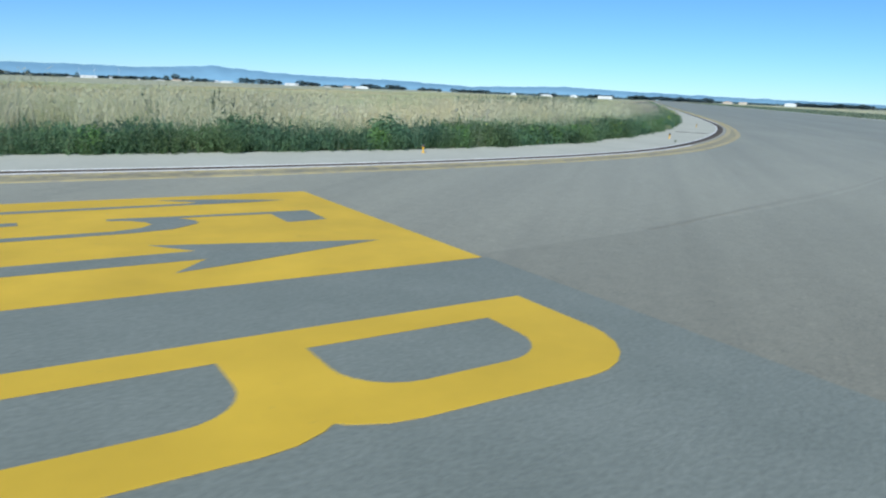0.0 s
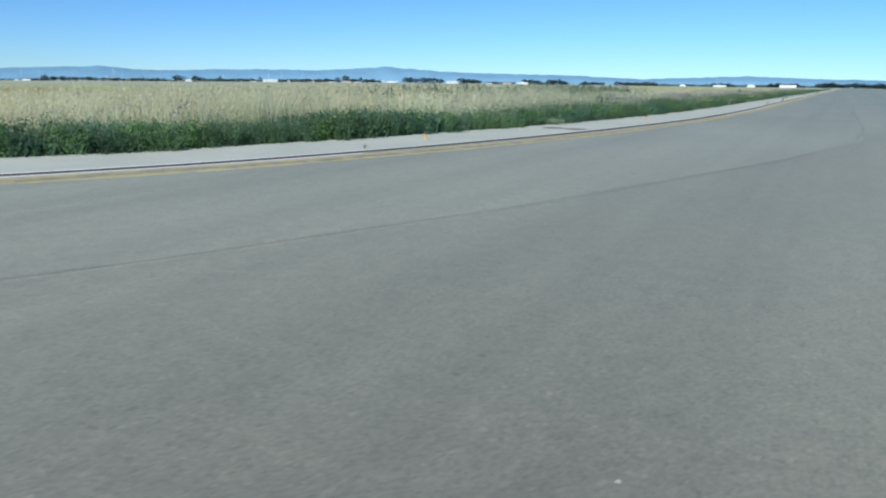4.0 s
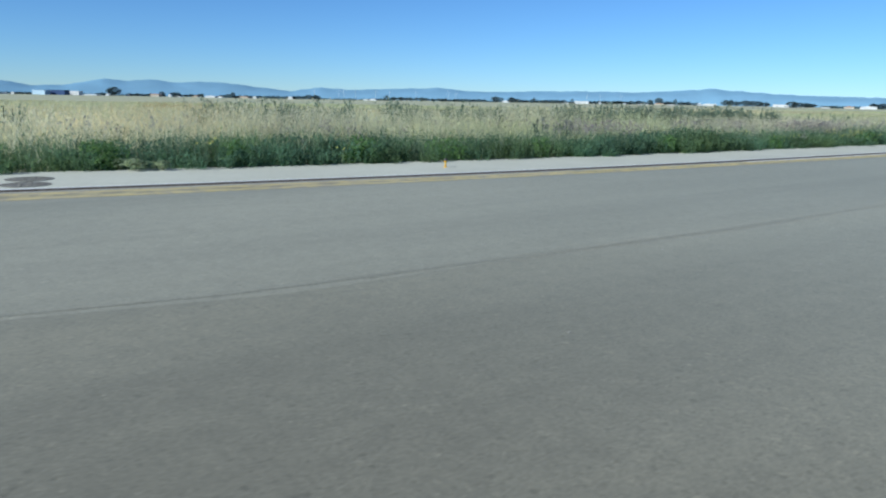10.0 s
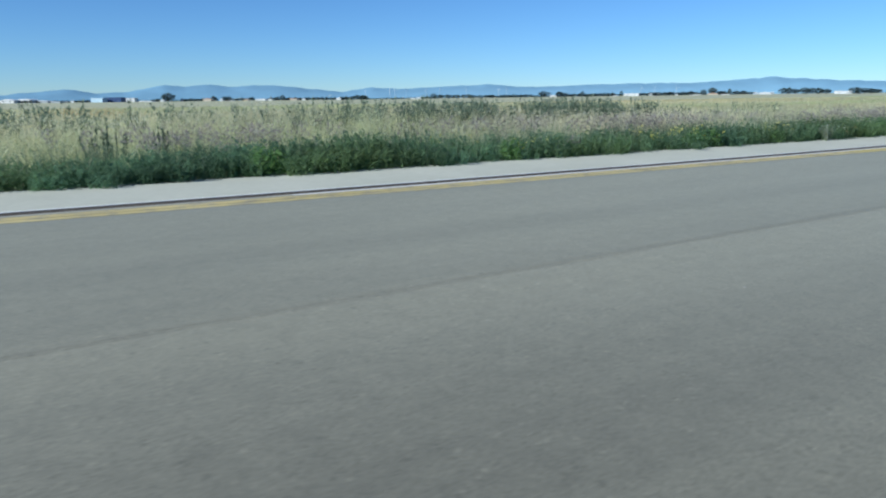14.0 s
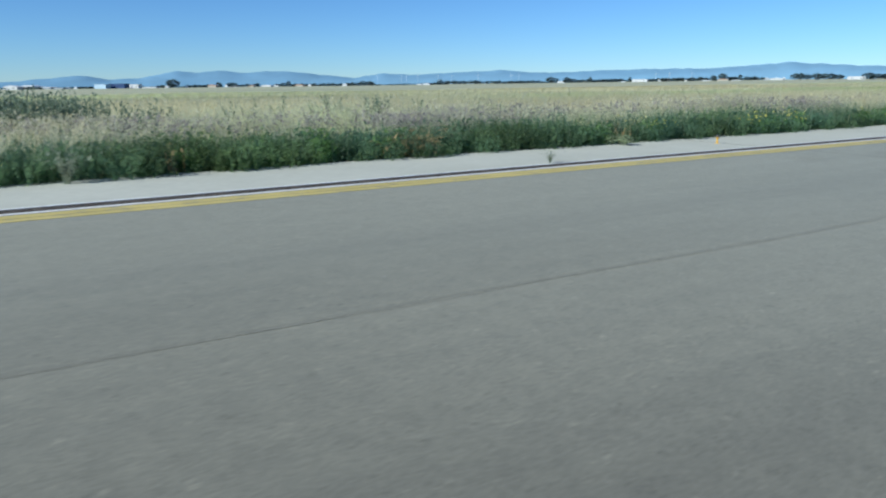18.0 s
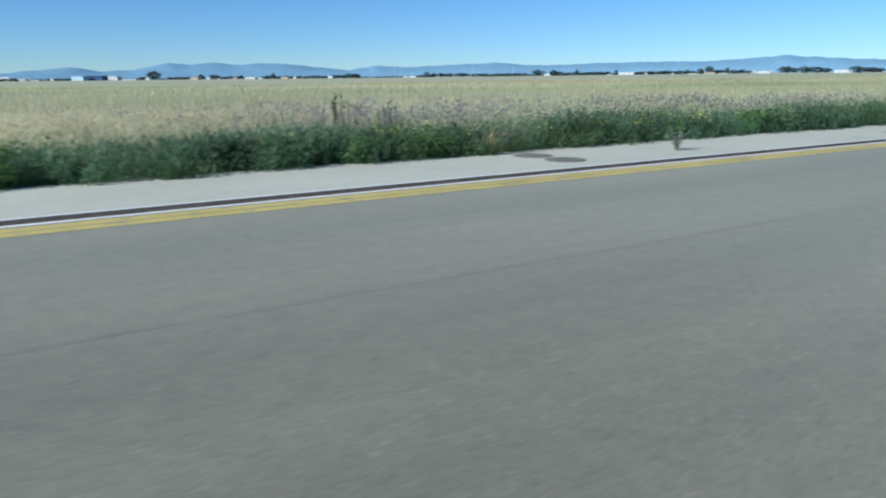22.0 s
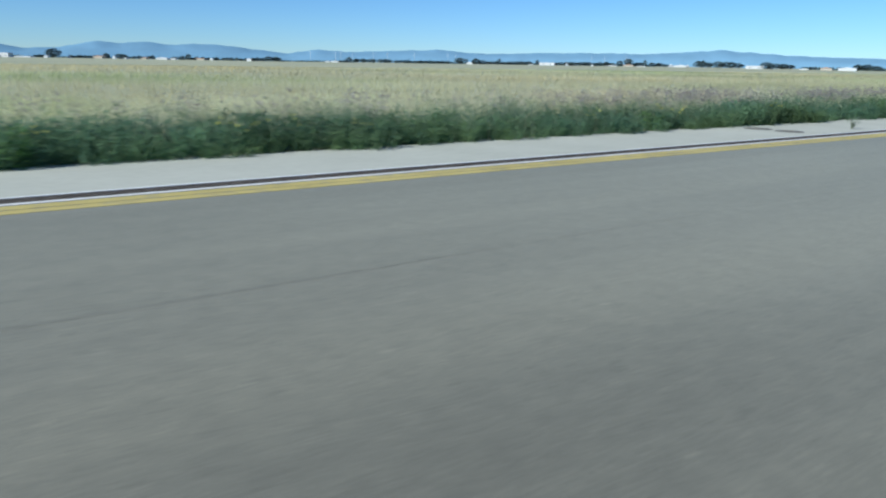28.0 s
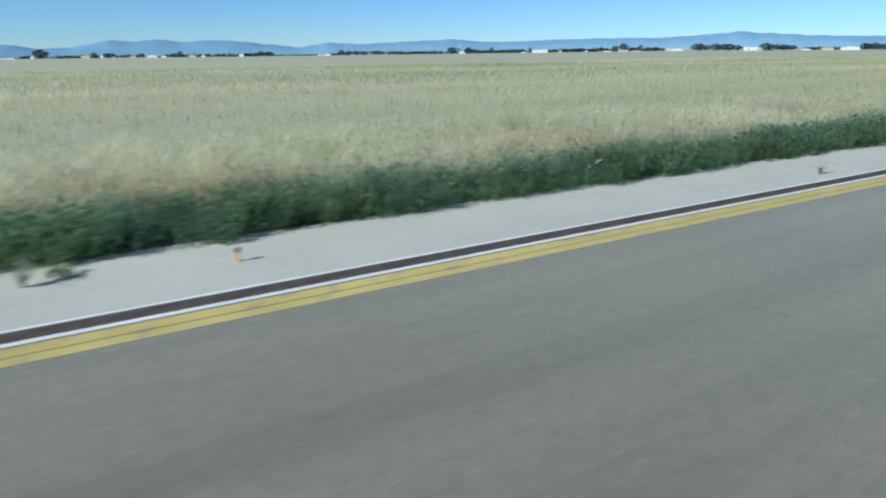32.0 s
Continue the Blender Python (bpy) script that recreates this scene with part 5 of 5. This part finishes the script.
FT = [far_tree(PR, 8.0, 7.5), far_tree(PR, 7.0, 6.0), far_tree(PR, 9.5, 7.0), far_tree(PR, 8.0, 8.5)]
SIZES = []
for t in FT:
    cr = [c for c in t.children if c.name.startswith("crown")][0]
    co = np.array([v.co[:] for v in cr.data.vertices])
    SIZES.append((np.percentile(np.abs(co[:, :2]), 93) * 2, np.percentile(co[:, 2], 98)))
GROVES = [(-1.2, 29.9, 4.5), (2, 22.8, 3.6), (4.81, 4.1, 4.7), (7.26, 17.4, 5.1), (8.09, 21.8, 14.7), (9.88, 36.7, 5.3), (11.4, 9.9, 8.5), (12.34, 17, 8.7), (13.51, 36.3, 5.6), (14.37, 7.4, 6.8), (16.19, 21.3, 7.2), (16.76, 9, 10.9), (17.56, 32.1, 6), (19.69, 58, 6.1), (21.77, 28, 7.3), (22.73, 23.4, 9.7), (28.09, 25, 4.7), (28.99, 20.3, 9.3), (30.85, 71.7, 6.8), (34.21, 68.8, 5.5), (36.24, 14.4, 6.3), (37.4, 18.2, 9.9), (38.94, 21.7, 8.7)]
GROVES += [(39.91, 19.4, 5.1), (40.44, 5.8, 9), (41.78, 48.9, 5.9), (43.43, 5.5, 7.6), (45.43, 28.2, 5.1), (47.18, 44.6, 6), (48.83, 16.7, 5.4), (49.6, 8.3, 8), (50.21, 11.4, 10.6), (50.95, 13.6, 5.7), (51.43, 5.6, 8.6), (52.15, 17.3, 6.9), (52.82, 9.3, 4.2), (55.54, 25.4, 8.1), (57.23, 39.2, 8.2), (59.81, 14.2, 8.2), (60.85, 24.8, 6.4), (62.66, 9.4, 4.8), (65.8, 30.4, 7.6), (67.9, 33.6, 7.6), (70.8, 40.9, 5.1), (74.3, 67.9, 5.7), (81, 30.5, 5.1), (85.5, 42.4, 6.1), (91.2, 140, 6.5), (101, 24, 5.5), (103.9, 95, 6), (110, 90, 5.5)]
nth = 0
for a, w, h in GROVES:
    n = max(1, round(w / (1.25 * h)))
    for k in range(n):
        s = (k + 0.5 + (rt.uniform(-0.2, 0.2) if n > 1 else 0)) / n - 0.5
        xx, yy = skyline(a + math.degrees(s * w / 1200), rt.uniform(-4, 24) if h < 12 else -3)
        j = nth % 4
        wd, ht = w / n * rt.uniform(1.05, 1.4) if n > 1 else w, h * (rt.uniform(0.75, 1.08) if n > 1 else 1.0)
        m = pose(xx, yy, float(ground_height(xx, yy)), 0, 0, rt.uniform(0, 360))
        sc = (wd / SIZES[j][0], wd / SIZES[j][0], ht / SIZES[j][1])
        if nth < 4:
            FT[j].matrix_basis = m @ Matrix.Diagonal((*sc, 1))
        else:
            copy_thing(FT[j], m).scale = sc
        nth += 1


def low_scrub():
    """Hedges and scrub at the far end of the field."""
    protos = [merge([leaf((PR.gauss(0, 2.5), PR.gauss(0, 2), PR.uniform(0, 2.0)), PR.uniform(0.8, 1.6), PR.uniform(0.7, 1.2), PR.uniform(0, 6.28), PR.uniform(0, 1.2)) for _ in range(34)]) for _ in range(4)]
    az = np.radians(NRG.uniform(-12, 112, 1900))
    D = np.interp(np.degrees(az), [0, 4.5, 8, 12, 17, 24, 34, 44, 50, 54, 59, 66, 75, 90], [1298, 1318, 1458, 1448, 1588, 1548, 1388, 1234, 1191, 1166, 1088, 1148, 1088, 1058]) + NRG.uniform(0, 40, len(az))
    keep = waves(np.degrees(az), az * 0, 0.55, 77) > 0.2
    x, y = 164 + D * np.sin(az), D * np.cos(az)
    ob = scatter("far_scrub", protos, x[keep], y[keep], NRG.uniform(0.8, 1.6, keep.sum()), M_HAZE_CROWN, "far dark hedge and scrub along the field", "scrub")
    return ob


low_scrub()


def hills():
    """A far ridge round the plain, lower towards the east."""
    az_el = [(-60.0, 0.5), (-20.0, 0.55), (-6.4, 0.3), (-2.1, 0.22), (1.0, 0.5), (3.3, 0.72), (5.4, 0.42), (7.3, 0.52), (10.0, 1.02), (11.2, 0.9), (13.25, 1.04), (14.6, 0.86), (17.1, 1.0), (19.7, 0.8), (23.2, 0.42), (25.5, 0.78), (27.7, 0.62), (30.8, 0.76), (34.8, 0.93),
             (38.4, 0.68), (42.9, 0.82), (47.7, 0.9), (50.5, 0.86), (52.9, 1.0), (56.15, 1.22), (58.8, 1.02), (62.0, 0.84), (70.0, 0.74), (76.0, 0.5), (83.6, 0.78), (88.0, 0.62), (95.0, 0.5), (110.0, 0.3), (150.0, 0.3), (220.0, 0.4), (299.9, 0.5)]
    A, E_ = [a for a, e in az_el], [e for a, e in az_el]
    bm = bmesh.new()
    prev = None
    R = 4850.0
    a = -60.0
    while a < 300:
        e = float(np.interp(a, A, E_)) - 0.05 + 0.06 * noise.fractal(Vector((a * 0.9, 0, 0)), 0.7, 2.0, 5)
        top = R * math.tan(radians(max(0.05, e)))
        mid = float(np.interp(a, [0, 25, 45, 60], [150, 140, 112, 98]))
        col = []
        for u, r in ((0.0, R - 320), (0.35, R - 220), (0.7, R - 110), (0.9, R - 40), (1.0, R)):
            z = top * u + top * 0.03 * noise.noise(Vector((a * 0.8, u * 3, 2.0))) * (1 if 0 < u < 1 else 0)
            col.append(bm.verts.new((mid + r * math.sin(radians(a)), r * math.cos(radians(a)), z + (0 if u else -45))))
        if prev:
            for i in range(4):
                bm.faces.new((prev[i], col[i], col[i + 1], prev[i + 1]))
        prev = col
        a += 0.4
    for f in bm.faces:
        f.smooth = True
    bmesh.ops.recalc_face_normals(bm, faces=bm.faces[:])
    tagged(link_bm("backdrop", bm, M_HILL), "long range of far hills, blue haze put into their colour", "hills", kind="structure")


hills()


def turbine():
    root = empty("wind_turbine", (0, 0, 0))
    bm = bmesh.new()
    ring(bm, 1.3, 0.8, 0, 40, 8)
    part("tower", bm, M_TURB, root)
    bm = bmesh.new()
    box(bm, -0.9, 0.9, -2.5, 2.5, 39.6, 41.4)
    part("nacelle", bm, M_TURB, root)
    for k in range(3):
        a = radians(20 + 120 * k)
        bm = bmesh.new()
        c, s = math.cos(a), math.sin(a)
        pts = [(-0.7, 0.5), (0.7, 0.5), (0.25, 19), (-0.1, 19)]
        f = [bm.verts.new((p * c - q * s, -2.8 + dy, 40.5 + p * s + q * c)) for dy in (0, 0.25) for p, q in pts]
        for g in ((0, 1, 2, 3), (7, 6, 5, 4), (0, 4, 5, 1), (1, 5, 6, 2), (2, 6, 7, 3), (3, 7, 4, 0)):
            bm.faces.new([f[i] for i in g])
        part("blade", bm, M_TURB, root)
    return tagged(root, "far white wind turbine in front of blue hills", "wind turbine", "wind turbines")


first = turbine()
for k, a in enumerate((25.2, 27.1, 27.5, 28.4, 31.1, 35.8, 36.4, 46.8, 47.8, 49.4, 30.0, 33.2)):
    r = 4480
    m = pose(122 + r * math.sin(radians(a)), r * math.cos(radians(a)), 0, 0, 0, -a + rt.uniform(-25, 25))
    if k == 0:
        first.matrix_basis = m
    else:
        copy_thing(first, m)

# ---- drain gratings, one by one ----
def grate_mesh():
    bm = bmesh.new()
    box(bm, -0.497, 0.497, -0.135, -0.118, -0.025, 0.004)
    box(bm, -0.497, 0.497, 0.118, 0.135, -0.025, 0.004)
    for i in range(2):
        box(bm, -0.497 + i * 0.974, -0.477 + i * 0.974, -0.118, 0.118, -0.025, 0.0035)
    for i in range(6):
        y = -0.1 + 0.04 * i
        box(bm, -0.477, 0.477, y - 0.013, y + 0.013, -0.02, 0.003)
    me = bpy.data.meshes.new("grating")
    bm.to_mesh(me)
    bm.free()
    me.materials.append(M_GRATE)
    return me


GM = grate_mesh()
gx = 64.0
while gx < 300:
    yy, nx, ny = edge_at(gx)
    ob = new("grating", GM)
    ob.parent = drain
    ob.matrix_basis = pose(gx, float(yy), 0.0, 0, 0, math.degrees(math.atan2(-nx, ny)))
    gx += 1.0 * float(ny)
strip("grating_run", -0.135, 0.135, -0.03, 0.002, M_GRATE, 20.0, 63.4, parent=drain)
strip("grating_run", -0.135, 0.135, -0.03, 0.002, M_GRATE, 301.0, 1500.0, parent=drain)
